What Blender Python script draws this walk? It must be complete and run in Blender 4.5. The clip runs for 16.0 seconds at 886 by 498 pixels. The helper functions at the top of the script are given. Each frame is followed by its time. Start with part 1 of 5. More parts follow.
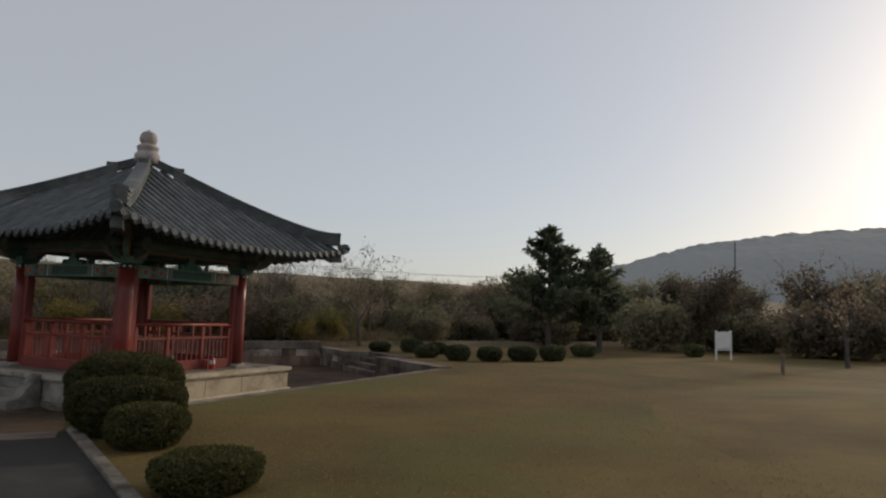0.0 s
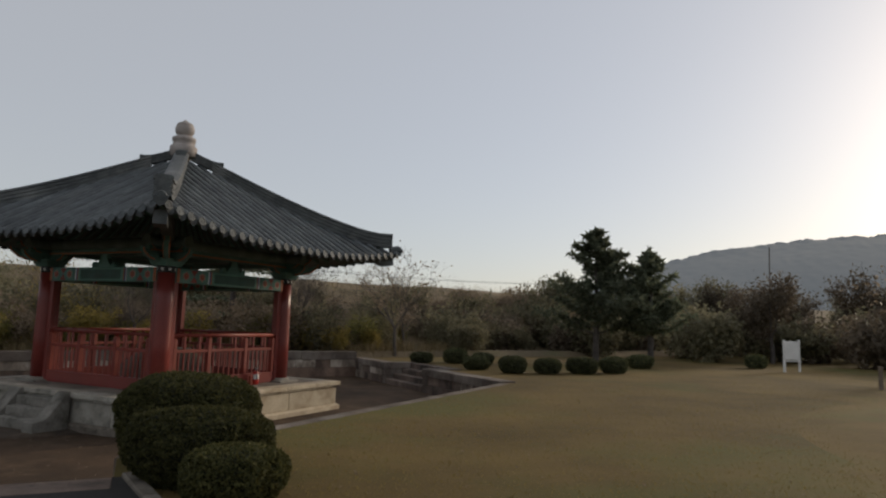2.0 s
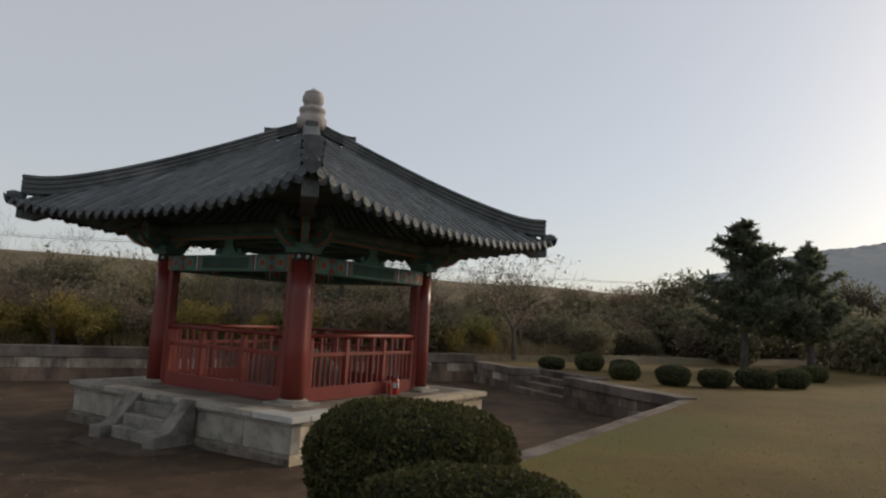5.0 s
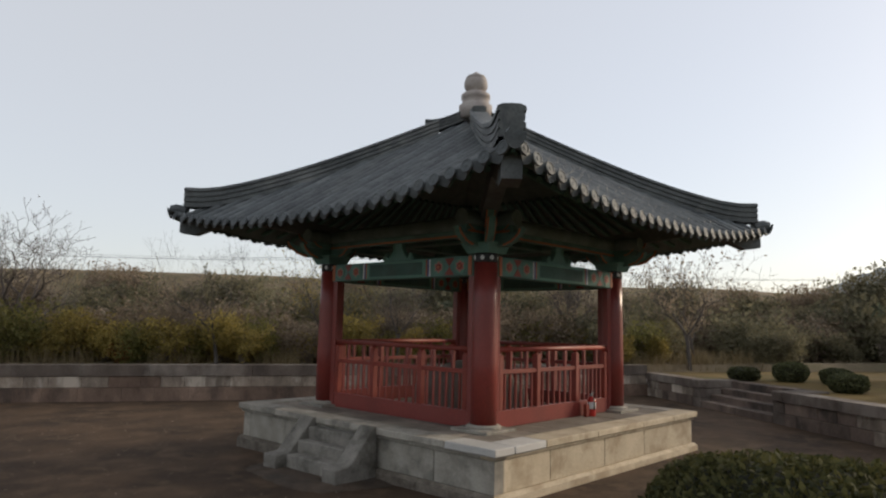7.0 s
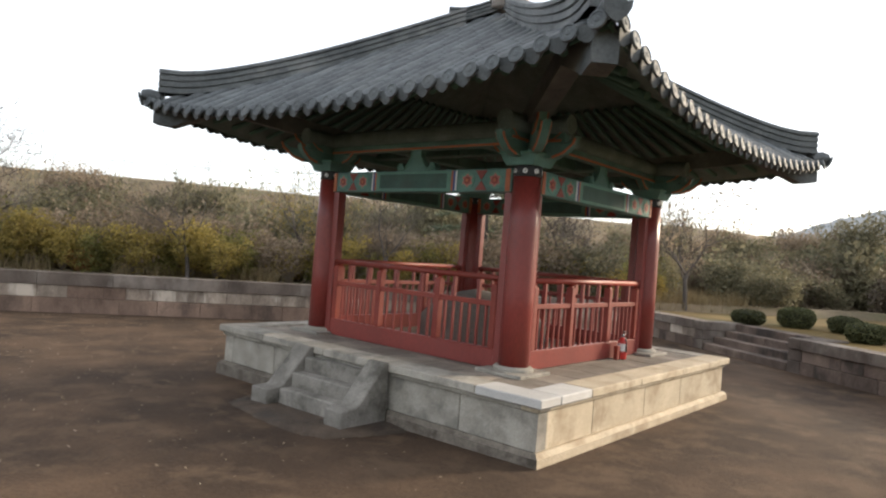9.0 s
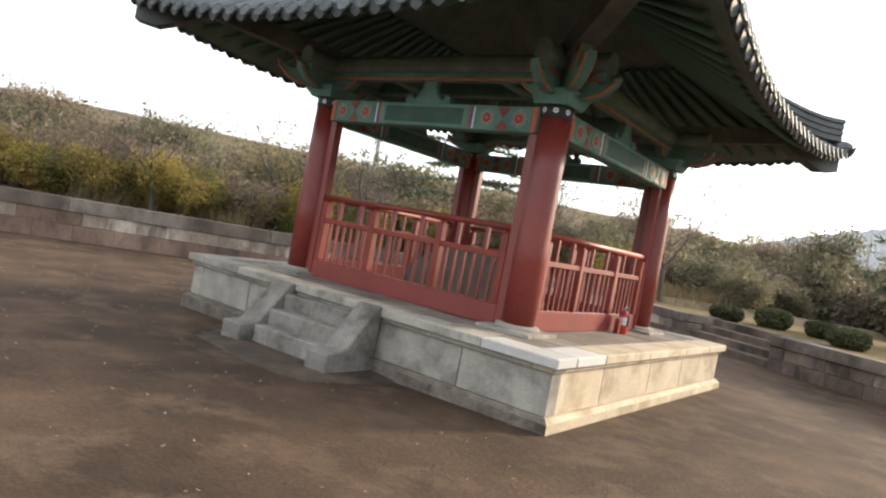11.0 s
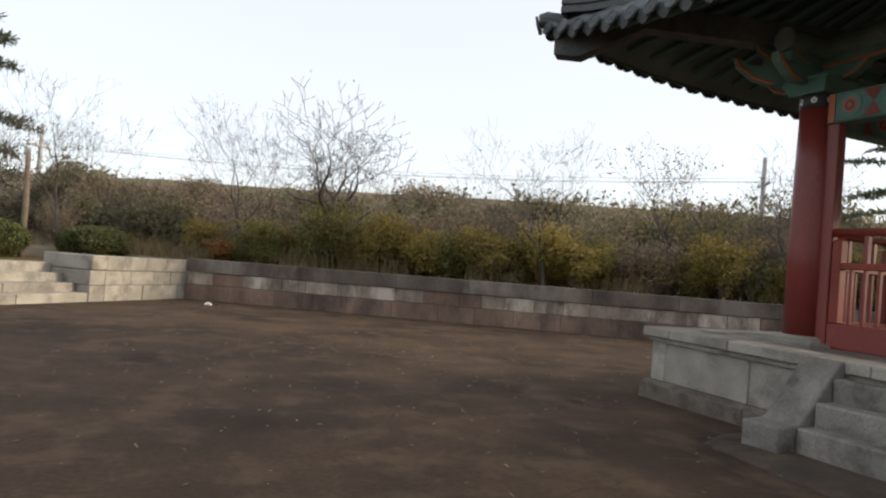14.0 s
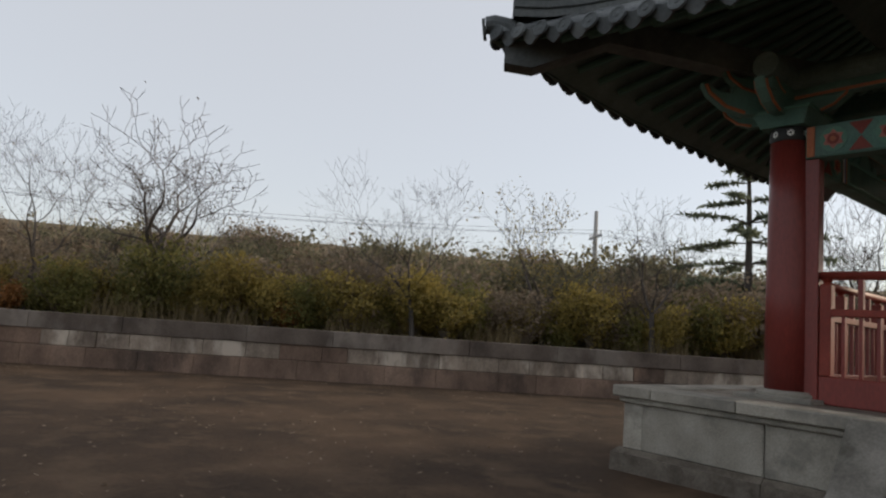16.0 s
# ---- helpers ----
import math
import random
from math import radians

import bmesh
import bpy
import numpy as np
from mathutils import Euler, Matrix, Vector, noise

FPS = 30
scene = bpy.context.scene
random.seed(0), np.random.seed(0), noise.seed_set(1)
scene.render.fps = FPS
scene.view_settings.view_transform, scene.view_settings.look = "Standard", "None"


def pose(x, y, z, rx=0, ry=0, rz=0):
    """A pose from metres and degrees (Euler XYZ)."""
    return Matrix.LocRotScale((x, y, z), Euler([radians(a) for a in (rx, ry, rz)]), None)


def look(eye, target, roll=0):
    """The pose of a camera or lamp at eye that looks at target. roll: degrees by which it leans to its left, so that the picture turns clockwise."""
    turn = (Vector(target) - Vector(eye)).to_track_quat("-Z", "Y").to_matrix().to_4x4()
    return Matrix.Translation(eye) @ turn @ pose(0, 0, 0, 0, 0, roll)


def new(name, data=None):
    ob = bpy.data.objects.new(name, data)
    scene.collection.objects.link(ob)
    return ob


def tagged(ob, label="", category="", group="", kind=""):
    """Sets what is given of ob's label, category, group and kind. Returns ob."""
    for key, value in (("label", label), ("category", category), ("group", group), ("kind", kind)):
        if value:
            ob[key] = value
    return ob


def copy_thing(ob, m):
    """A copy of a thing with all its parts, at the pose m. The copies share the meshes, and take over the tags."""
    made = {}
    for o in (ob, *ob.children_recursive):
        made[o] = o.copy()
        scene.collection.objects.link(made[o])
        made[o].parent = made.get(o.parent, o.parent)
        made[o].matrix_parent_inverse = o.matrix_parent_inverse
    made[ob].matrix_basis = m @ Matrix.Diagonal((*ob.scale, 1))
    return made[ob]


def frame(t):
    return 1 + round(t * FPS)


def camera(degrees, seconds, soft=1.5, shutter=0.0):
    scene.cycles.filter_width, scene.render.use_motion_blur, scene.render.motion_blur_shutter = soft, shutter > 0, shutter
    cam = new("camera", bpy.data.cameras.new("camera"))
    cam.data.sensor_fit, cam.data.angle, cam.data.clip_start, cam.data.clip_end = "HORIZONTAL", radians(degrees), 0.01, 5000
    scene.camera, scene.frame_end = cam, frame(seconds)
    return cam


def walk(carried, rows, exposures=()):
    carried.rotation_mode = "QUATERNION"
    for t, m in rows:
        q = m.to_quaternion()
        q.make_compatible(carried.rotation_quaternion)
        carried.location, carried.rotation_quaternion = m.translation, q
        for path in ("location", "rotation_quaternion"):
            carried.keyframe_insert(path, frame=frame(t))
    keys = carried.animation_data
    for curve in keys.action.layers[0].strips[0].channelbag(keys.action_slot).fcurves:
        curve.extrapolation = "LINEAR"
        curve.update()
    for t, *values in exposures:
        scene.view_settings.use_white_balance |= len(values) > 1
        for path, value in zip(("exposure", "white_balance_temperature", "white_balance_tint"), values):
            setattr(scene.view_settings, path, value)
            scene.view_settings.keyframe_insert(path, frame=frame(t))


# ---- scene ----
cam = camera(67.3, 16.0, soft=2.2)
PATH = [
    (0, (15.809, -13.376, 2.284), (14.965, -11.574, 2.492), 1.4),
    (0.5, (15.253, -13.154, 2.26), (14.389, -11.363, 2.481), 0.6),
    (1, (14.66, -12.876, 2.272), (13.721, -11.123, 2.487), 1.5),
    (1.5, (14.172, -12.616, 2.285), (13.235, -10.861, 2.483), 1.9),
    (2, (13.648, -12.288, 2.302), (12.78, -10.501, 2.531), 1.4),
    (2.5, (13.184, -12.018, 2.276), (12.402, -10.195, 2.532), 0.7),
    (3, (12.653, -11.73, 2.237), (11.844, -9.912, 2.445), 1.0),
    (3.5, (12.137, -11.5, 2.227), (11.29, -9.701, 2.442), 1.1),
    (3.7, (11.921, -11.382, 2.231), (11.064, -9.587, 2.444), 1.1),
    (5.8, (9.831, -10.476, 2.303), (8.656, -8.873, 2.526), 2.0),
    (6, (9.621, -10.396, 2.298), (8.436, -8.8, 2.519), 1.4),
    (6.5, (9.115, -10.197, 2.301), (7.786, -8.722, 2.541), 2.3),
    (7, (8.613, -9.959, 2.254), (7.251, -8.514, 2.494), 0.8),
    (7.5, (8.109, -9.757, 2.239), (6.708, -8.343, 2.435), 2.1),
    (8, (7.621, -9.519, 2.259), (6.298, -8.019, 2.263), 4.6),
    (8.5, (7.191, -9.388, 2.224), (5.907, -7.854, 2.239), 3.5),
    (9, (6.849, -9.274, 2.19), (5.554, -7.75, 2.213), 3.9),
    (9.2, (6.74, -9.204, 2.169), (5.424, -7.699, 2.208), 2.9),
    (11.3, (5.753, -8.863, 1.581), (4.562, -7.256, 1.547), 10.4),
    (11.5, (5.653, -8.816, 1.536), (4.461, -7.211, 1.472), 9.1),
    (12, (5.369, -8.651, 1.409), (4.006, -7.188, 1.371), 7.1),
    (12.5, (4.814, -8.569, 1.308), (3.488, -7.073, 1.281), 3.4),
    (13, (4.174, -8.467, 1.316), (2.465, -7.429, 1.279), 4.0),
    (13.5, (3.636, -8.424, 1.32), (1.86, -7.506, 1.308), 4.1),
    (14, (3.05, -8.537, 1.295), (1.223, -7.725, 1.356), 4.4),
    (14.5, (2.496, -8.592, 1.278), (0.675, -7.78, 1.444), 5.8),
    (15, (1.93, -8.689, 1.248), (0.187, -7.735, 1.476), 5.5),
    (15.5, (1.437, -8.797, 1.234), (-0.248, -7.766, 1.537), 4.7),
    (16, (0.891, -8.817, 1.203), (-0.633, -7.546, 1.453), 4.0),
]
EXPOSURES = [(0.0, -0.02), (3.5, 0.12), (6.0, 0.35), (7.0, 0.6), (7.5, 0.65), (8.0, 1.0), (8.5, 1.4), (9.0, 1.7), (11.5, 2.0), (12.5, 1.92), (13.0, 1.62), (13.5, 1.36), (14.5, 0.9), (16.0, 0.56)]
walk(cam, [(t, look(eye, target, roll)) for t, eye, target, roll in PATH], EXPOSURES)

# ---- light: low sun in haze ----
SUN_AZIMUTH, SUN_HEIGHT = 67.0, 17.0
world = bpy.data.worlds.new("world")
scene.world = world
world.use_nodes = True
wn, wl = world.node_tree.nodes, world.node_tree.links
sky = wn.new("ShaderNodeTexSky")
sky.sky_type = "NISHITA"
sky.sun_disc = False
sky.sun_elevation = radians(SUN_HEIGHT)
sky.sun_rotation = radians(90 - SUN_AZIMUTH)
sky.air_density, sky.dust_density, sky.ozone_density = 1.0, 1.3, 1.5
haze = wn.new("ShaderNodeMix")
haze.data_type, haze.blend_type, haze.inputs[0].default_value = "RGBA", "ADD", 1.0
dim = wn.new("ShaderNodeMix")
dim.data_type, dim.blend_type, dim.inputs[0].default_value = "RGBA", "MULTIPLY", 1.0
dim.inputs[7].default_value = (0.4, 0.4, 0.43, 1)
wl.new(sky.outputs[0], dim.inputs[6])
wl.new(dim.outputs[2], haze.inputs[6])
haze.inputs[7].default_value = (3.62, 3.59, 3.54, 1)
wl.new(haze.outputs[2], wn["Background"].inputs[0])
wn["Background"].inputs[1].default_value = 0.1
sun = new("sun", bpy.data.lights.new("sun", "SUN"))
sun.data.energy, sun.data.angle, sun.data.color = 1.9, radians(10), (1.0, 0.83, 0.62)
sd = Vector((math.cos(radians(SUN_AZIMUTH)), math.sin(radians(SUN_AZIMUTH)), math.tan(radians(SUN_HEIGHT))))
sun.matrix_world = look(sd * 50, (0, 0, 0))


# ---- materials ----
def surf(name, dark, light, rough=0.8, scale=3.0, fine=40.0, bump=0.25, stain=None, stain_scale=0.8, stain_amount=0.5, vary=0.0, metal=0.0, spec=0.35, stretch=(1, 1, 1), depth=0.01, jump=True):
    m = bpy.data.materials.new(name)
    m.use_nodes = True
    n, l = m.node_tree.nodes, m.node_tree.links
    b = n["Principled BSDF"]
    b.inputs["Roughness"].default_value = rough
    b.inputs["Metallic"].default_value = metal
    b.inputs["Specular IOR Level"].default_value = spec
    tc, info, mp = n.new("ShaderNodeTexCoord"), n.new("ShaderNodeObjectInfo"), n.new("ShaderNodeMapping")
    mp.inputs["Scale"].default_value = stretch
    mul = n.new("ShaderNodeVectorMath")
    mul.operation = "MULTIPLY_ADD"
    l.new(info.outputs["Random"], mul.inputs[0])
    mul.inputs[1].default_value = (37.0, 53.0, 71.0) if vary and jump else (0, 0, 0)
    l.new(tc.outputs["Object"], mul.inputs[2])
    l.new(mul.outputs[0], mp.inputs[0])

    def cloud(sc, detail=6.0, ro=0.6):
        t = n.new("ShaderNodeTexNoise")
        t.inputs["Scale"].default_value, t.inputs["Detail"].default_value, t.inputs["Roughness"].default_value = sc, detail, ro
        l.new(mp.outputs[0], t.inputs["Vector"])
        return t.outputs["Fac"]

    def ramp(src, lo, hi, a=(0, 0, 0, 1), c=(1, 1, 1, 1)):
        r = n.new("ShaderNodeValToRGB")
        r.color_ramp.elements[0].position, r.color_ramp.elements[1].position = lo, hi
        r.color_ramp.elements[0].color, r.color_ramp.elements[1].color = a, c
        l.new(src, r.inputs[0])
        return r.outputs[0]

    def mix(kind, fac, a, c):
        x = n.new("ShaderNodeMix")
        x.data_type, x.blend_type = "RGBA", kind
        for sock, v in ((x.inputs[0], fac), (x.inputs[6], a), (x.inputs[7], c)):
            if hasattr(v, "is_output"):
                l.new(v, sock)
            else:
                sock.default_value = v
        return x.outputs[2]

    big, small = cloud(scale), cloud(fine, 4.0, 0.7)
    col = ramp(big, 0.3, 0.7, (*dark, 1), (*light, 1))
    col = mix("MULTIPLY", 0.6, col, ramp(small, 0.25, 0.7, (0.45, 0.45, 0.45, 1), (1.25, 1.25, 1.25, 1)))
    if stain:
        st = ramp(cloud(stain_scale, 8.0, 0.65), 0.5, 0.64)
        k = n.new("ShaderNodeMath")
        k.operation = "MULTIPLY"
        l.new(st, k.inputs[0])
        k.inputs[1].default_value = stain_amount
        col = mix("MIX", k.outputs[0], col, (*stain, 1))
    if vary:
        hsv = n.new("ShaderNodeHueSaturation")
        mr = n.new("ShaderNodeMapRange")
        mr.inputs[3].default_value, mr.inputs[4].default_value = 1 - vary, 1 + vary
        l.new(info.outputs["Random"], mr.inputs[0])
        l.new(mr.outputs[0], hsv.inputs["Value"])
        l.new(col, hsv.inputs["Color"])
        col = hsv.outputs[0]
    l.new(col, b.inputs["Base Color"])
    bp = n.new("ShaderNodeBump")
    bp.inputs["Strength"].default_value, bp.inputs["Distance"].default_value = bump, depth
    l.new(small, bp.inputs["Height"])
    l.new(bp.outputs[0], b.inputs["Normal"])
    return m


def leafy(name, dark, light, rough=0.6, back=0.35):
    """Leaves: each small leaf takes its own tone, and lets some light through."""
    m = bpy.data.materials.new(name)
    m.use_nodes = True
    n, l = m.node_tree.nodes, m.node_tree.links
    b = n["Principled BSDF"]
    b.inputs["Roughness"].default_value = rough
    b.inputs["Specular IOR Level"].default_value = 0.2
    geo = n.new("ShaderNodeNewGeometry")
    r = n.new("ShaderNodeValToRGB")
    r.color_ramp.elements[0].color, r.color_ramp.elements[1].color = (*dark, 1), (*light, 1)
    l.new(geo.outputs["Random Per Island"], r.inputs[0])
    hsv, info, mr = n.new("ShaderNodeHueSaturation"), n.new("ShaderNodeObjectInfo"), n.new("ShaderNodeMapRange")
    mr.inputs[3].default_value, mr.inputs[4].default_value = 0.75, 1.3
    l.new(info.outputs["Random"], mr.inputs[0])
    l.new(mr.outputs[0], hsv.inputs["Value"])
    l.new(r.outputs[0], hsv.inputs["Color"])
    l.new(hsv.outputs[0], b.inputs["Base Color"])
    tr = n.new("ShaderNodeBsdfTranslucent")
    l.new(hsv.outputs[0], tr.inputs[0])
    mx = n.new("ShaderNodeMixShader")
    mx.inputs[0].default_value = back
    l.new(b.outputs[0], mx.inputs[1])
    l.new(tr.outputs[0], mx.inputs[2])
    l.new(mx.outputs[0], n["Material Output"].inputs[0])
    return m


GRANITE = surf("granite", (0.25, 0.228, 0.19), (0.4, 0.37, 0.315), 0.88, 2.4, 70.0, 0.35, (0.13, 0.122, 0.105), 1.9, 0.7, vary=0.16)
GRANITE_WORN = surf("granite_worn", (0.15, 0.138, 0.118), (0.3, 0.278, 0.242), 0.92, 3.2, 45.0, 0.6, (0.075, 0.07, 0.055), 2.2, 0.85, vary=0.15)
# granite with warm sunlight put into its colour; the pale scraps borrow it
GRANITE_SUN_TINT = surf("granite_sun_tint", (0.42, 0.345, 0.24), (0.56, 0.475, 0.35), 0.88, 2.2, 70.0, 0.3, (0.25, 0.185, 0.115), 1.7, 0.65, vary=0.14)
PLINTH_DIRTY = surf("plinth_earth_stained", (0.09, 0.075, 0.058), (0.22, 0.19, 0.155), 0.95, 3.0, 40.0, 0.7, (0.05, 0.04, 0.03), 2.4, 0.85, vary=0.2)
GRANITE_NEW = surf("granite_pale", (0.43, 0.415, 0.39), (0.54, 0.52, 0.485), 0.8, 3.0, 110.0, 0.15, (0.42, 0.4, 0.37), 1.4, 0.4, vary=0.06)
STONE_OLD = surf("stone_weathered", (0.085, 0.062, 0.05), (0.23, 0.17, 0.135), 0.92, 1.7, 40.0, 0.6, (0.036, 0.03, 0.026), 1.3, 0.8, vary=0.2, stretch=(1, 1, 0.5), depth=0.02)
STONE_COPING = surf("stone_coping_lichened", (0.075, 0.058, 0.048), (0.21, 0.168, 0.138), 0.95, 1.3, 45.0, 0.8, (0.33, 0.29, 0.25), 0.8, 0.5, vary=0.1, stretch=(1, 1, 0.6), depth=0.025, jump=False)
STONE_LOW = surf("stone_reddish_brown", (0.12, 0.08, 0.06), (0.34, 0.232, 0.172), 0.92, 1.2, 40.0, 0.8, (0.055, 0.043, 0.036), 0.9, 0.75, vary=0.13, stretch=(1, 1, 0.5), depth=0.025, jump=False)
STONE_PALE = surf("stone_scoured", (0.11, 0.083, 0.065), (0.44, 0.36, 0.285), 0.9, 1.9, 40.0, 0.8, (0.6, 0.52, 0.43), 1.2, 0.9, vary=0.2, stretch=(1, 1, 0.5), depth=0.025, jump=False)
PAVING = surf("platform_paving", (0.14, 0.115, 0.09), (0.28, 0.24, 0.195), 0.85, 2.5, 50.0, 0.3, (0.12, 0.1, 0.08), 1.2, 0.6, vary=0.25)
COURT = surf("court_earth", (0.03, 0.02, 0.013), (0.1, 0.063, 0.038), 0.95, 0.55, 22.0, 0.6, (0.135, 0.09, 0.056), 1.5, 0.5, spec=0.2, depth=0.02)
ASPHALT = surf("path_asphalt", (0.022, 0.02, 0.019), (0.048, 0.045, 0.042), 0.95, 0.7, 60.0, 0.3, (0.09, 0.078, 0.068), 0.5, 0.35, spec=0.2)
LAWN = surf("lawn_soil", (0.072, 0.05, 0.017), (0.17, 0.115, 0.04), 0.95, 0.35, 30.0, 0.22, (0.085, 0.088, 0.025), 0.2, 0.7, spec=0.15)
BANK = surf("bank_brush_soil", (0.09, 0.068, 0.038), (0.24, 0.18, 0.11), 0.95, 0.4, 14.0, 0.6, (0.07, 0.07, 0.025), 0.3, 0.6)
RED = surf("red_lacquer", (0.15, 0.024, 0.019), (0.225, 0.036, 0.027), 0.4, 1.5, 60.0, 0.1, (0.17, 0.035, 0.03), 1.2, 0.5, spec=0.45, stretch=(1, 1, 0.25))
RAIL_RED = surf("red_rail_paint", (0.17, 0.023, 0.014), (0.25, 0.042, 0.025), 0.5, 2.0, 60.0, 0.1, (0.2, 0.05, 0.04), 1.5, 0.5, vary=0.1)
GREEN = surf("green_paint", (0.07, 0.15, 0.125), (0.13, 0.24, 0.2), 0.65, 2.5, 60.0, 0.15, (0.07, 0.085, 0.075), 1.5, 0.5)
GREEN_PALE = surf("pale_green_paint", (0.09, 0.2, 0.15), (0.14, 0.28, 0.21), 0.6, 2.5, 60.0, 0.1, (0.08, 0.13, 0.11), 2.0, 0.4)
ORANGE = surf("orange_paint", (0.36, 0.1, 0.045), (0.48, 0.16, 0.07), 0.6, 3.0, 60.0, 0.1, (0.25, 0.09, 0.06), 2.0, 0.4)
GREEN_DEEP = surf("deep_green_paint", (0.03, 0.07, 0.055), (0.06, 0.115, 0.09), 0.65, 2.5, 60.0, 0.15, (0.05, 0.06, 0.05), 1.5, 0.5)
ROSE = surf("rose_paint", (0.4, 0.11, 0.09), (0.52, 0.19, 0.15), 0.6, 3.0, 60.0, 0.1, (0.26, 0.1, 0.08), 2.0, 0.4)
BLUE = surf("blue_paint", (0.05, 0.08, 0.2), (0.09, 0.13, 0.3), 0.6, 3.0, 60.0, 0.1)
WHITE = surf("white_paint", (0.7, 0.69, 0.66), (0.82, 0.81, 0.79), 0.55, 3.0, 60.0, 0.05)
BLACK = surf("black_paint", (0.015, 0.015, 0.016), (0.03, 0.03, 0.03), 0.5, 3.0, 60.0, 0.05)
TILE = surf("roof_tile_clay", (0.055, 0.062, 0.066), (0.115, 0.128, 0.133), 0.62, 2.2, 30.0, 0.35, (0.19, 0.2, 0.195), 1.0, 0.35, vary=0.2)
RIDGE_TILE = surf("ridge_tile_clay", (0.06, 0.066, 0.068), (0.13, 0.14, 0.14), 0.7, 2.2, 30.0, 0.35, (0.25, 0.25, 0.24), 1.0, 0.45, vary=0.15)
DARK_WOOD = surf("dark_painted_boards", (0.1, 0.135, 0.125), (0.19, 0.235, 0.215), 0.8, 3.0, 50.0, 0.2)
FINIAL = surf("finial_stone", (0.33, 0.29, 0.27), (0.46, 0.42, 0.39), 0.85, 4.0, 60.0, 0.2, (0.24, 0.21, 0.2), 3.0, 0.5)
METAL = surf("galvanised_steel", (0.3, 0.31, 0.32), (0.42, 0.43, 0.44), 0.45, 4.0, 60.0, 0.05, metal=0.8)
CONCRETE = surf("pole_concrete", (0.3, 0.29, 0.28), (0.42, 0.41, 0.39), 0.9, 2.0, 40.0, 0.2)


# ---- building tools ----
def finish(name, bm, material, parent=None, label="", smooth=False):
    me = bpy.data.meshes.new(name)
    bm.normal_update()
    bm.to_mesh(me)
    bm.free()
    if smooth:
        me.polygons.foreach_set("use_smooth", [True] * len(me.polygons))
    me.materials.append(material)
    ob = new(name, me)
    if parent:
        ob.parent = parent
    if label:
        ob["label"] = label
    return ob


def part(name, bm, material, parent, label="", smooth=False):
    return finish(name, bm, material, parent, label, smooth)


def thing(name, label, category, place=(0, 0, 0), turn=0.0, group="", kind=""):
    e = new(name)
    e.empty_display_size = 0.2
    e.matrix_world = pose(*place, 0, 0, turn)
    return tagged(e, label, category, group, kind)


def add_box(bm, x0, x1, y0, y1, z0, z1, bevel=0.0):
    r = bmesh.ops.create_cube(bm, size=1.0, matrix=Matrix.LocRotScale(((x0 + x1) / 2, (y0 + y1) / 2, (z0 + z1) / 2), None, (x1 - x0, y1 - y0, z1 - z0)))
    if bevel:
        edges = list({e for v in r["verts"] for e in v.link_edges})
        bmesh.ops.bevel(bm, geom=edges, offset=bevel, segments=1, affect="EDGES", profile=0.5)


def box(x0, x1, y0, y1, z0, z1, bevel=0.0):
    bm = bmesh.new()
    add_box(bm, x0, x1, y0, y1, z0, z1, bevel)
    return bm


def lathe(bm, rings, sides=20, at=(0, 0, 0)):
    """rings: radius, height."""
    loops = []
    for r, z in rings:
        loops.append([bm.verts.new((at[0] + r * math.cos(a), at[1] + r * math.sin(a), at[2] + z)) for a in (2 * math.pi * k / sides for k in range(sides))])
    for a, b in zip(loops, loops[1:]):
        for k in range(sides):
            bm.faces.new((a[k], a[(k + 1) % sides], b[(k + 1) % sides], b[k]))
    bm.faces.new(list(reversed(loops[0])))
    bm.faces.new(loops[-1])


def add_tube(bm, points, radii, sides=8):
    """A round bar through points, with a radius at each."""
    pts = [Vector(p) for p in points]
    loops = []
    for k, p in enumerate(pts):
        d = (pts[min(k + 1, len(pts) - 1)] - pts[max(k - 1, 0)]).normalized()
        u = d.orthogonal().normalized() if k == 0 else (u - d * u.dot(d)).normalized()
        w = d.cross(u)
        loops.append([bm.verts.new(p + radii[k] * (math.cos(a) * u + math.sin(a) * w)) for a in (2 * math.pi * q / sides for q in range(sides))])
    for a, b in zip(loops, loops[1:]):
        for q in range(sides):
            bm.faces.new((a[q], a[(q + 1) % sides], b[(q + 1) % sides], b[q]))
    bm.faces.new(list(reversed(loops[0])))
    bm.faces.new(loops[-1])


def prism(outline, y0, y1):
    """An outline in x and z, made solid from y0 to y1."""
    bm = bmesh.new()
    a = [bm.verts.new((x, y0, z)) for x, z in outline]
    b = [bm.verts.new((x, y1, z)) for x, z in outline]
    bm.faces.new(a)
    bm.faces.new(list(reversed(b)))
    for k in range(len(a)):
        q = (k + 1) % len(a)
        bm.faces.new((a[q], a[k], b[k], b[q]))
    bmesh.ops.recalc_face_normals(bm, faces=bm.faces)
    return bm


def unit_rod(sides, material, name="rod"):
    bm = bmesh.new()
    lathe(bm, ((1, 0), (1, 1)), sides)
    me = bpy.data.meshes.new(name)
    bm.to_mesh(me)
    bm.free()
    me.polygons.foreach_set("use_smooth", [len(p.vertices) == 4 for p in me.polygons])
    me.materials.append(material)
    return me


def rod(name, me, p, q, r, parent=None):
    """A straight round bar from p to q on a shared mesh."""
    p, q = Vector(p), Vector(q)
    ob = new(name, me)
    ob.matrix_basis = Matrix.LocRotScale(p, (q - p).to_track_quat("Z", "Y"), (r, r, (q - p).length))
    if parent:
        ob.parent = parent
    return ob


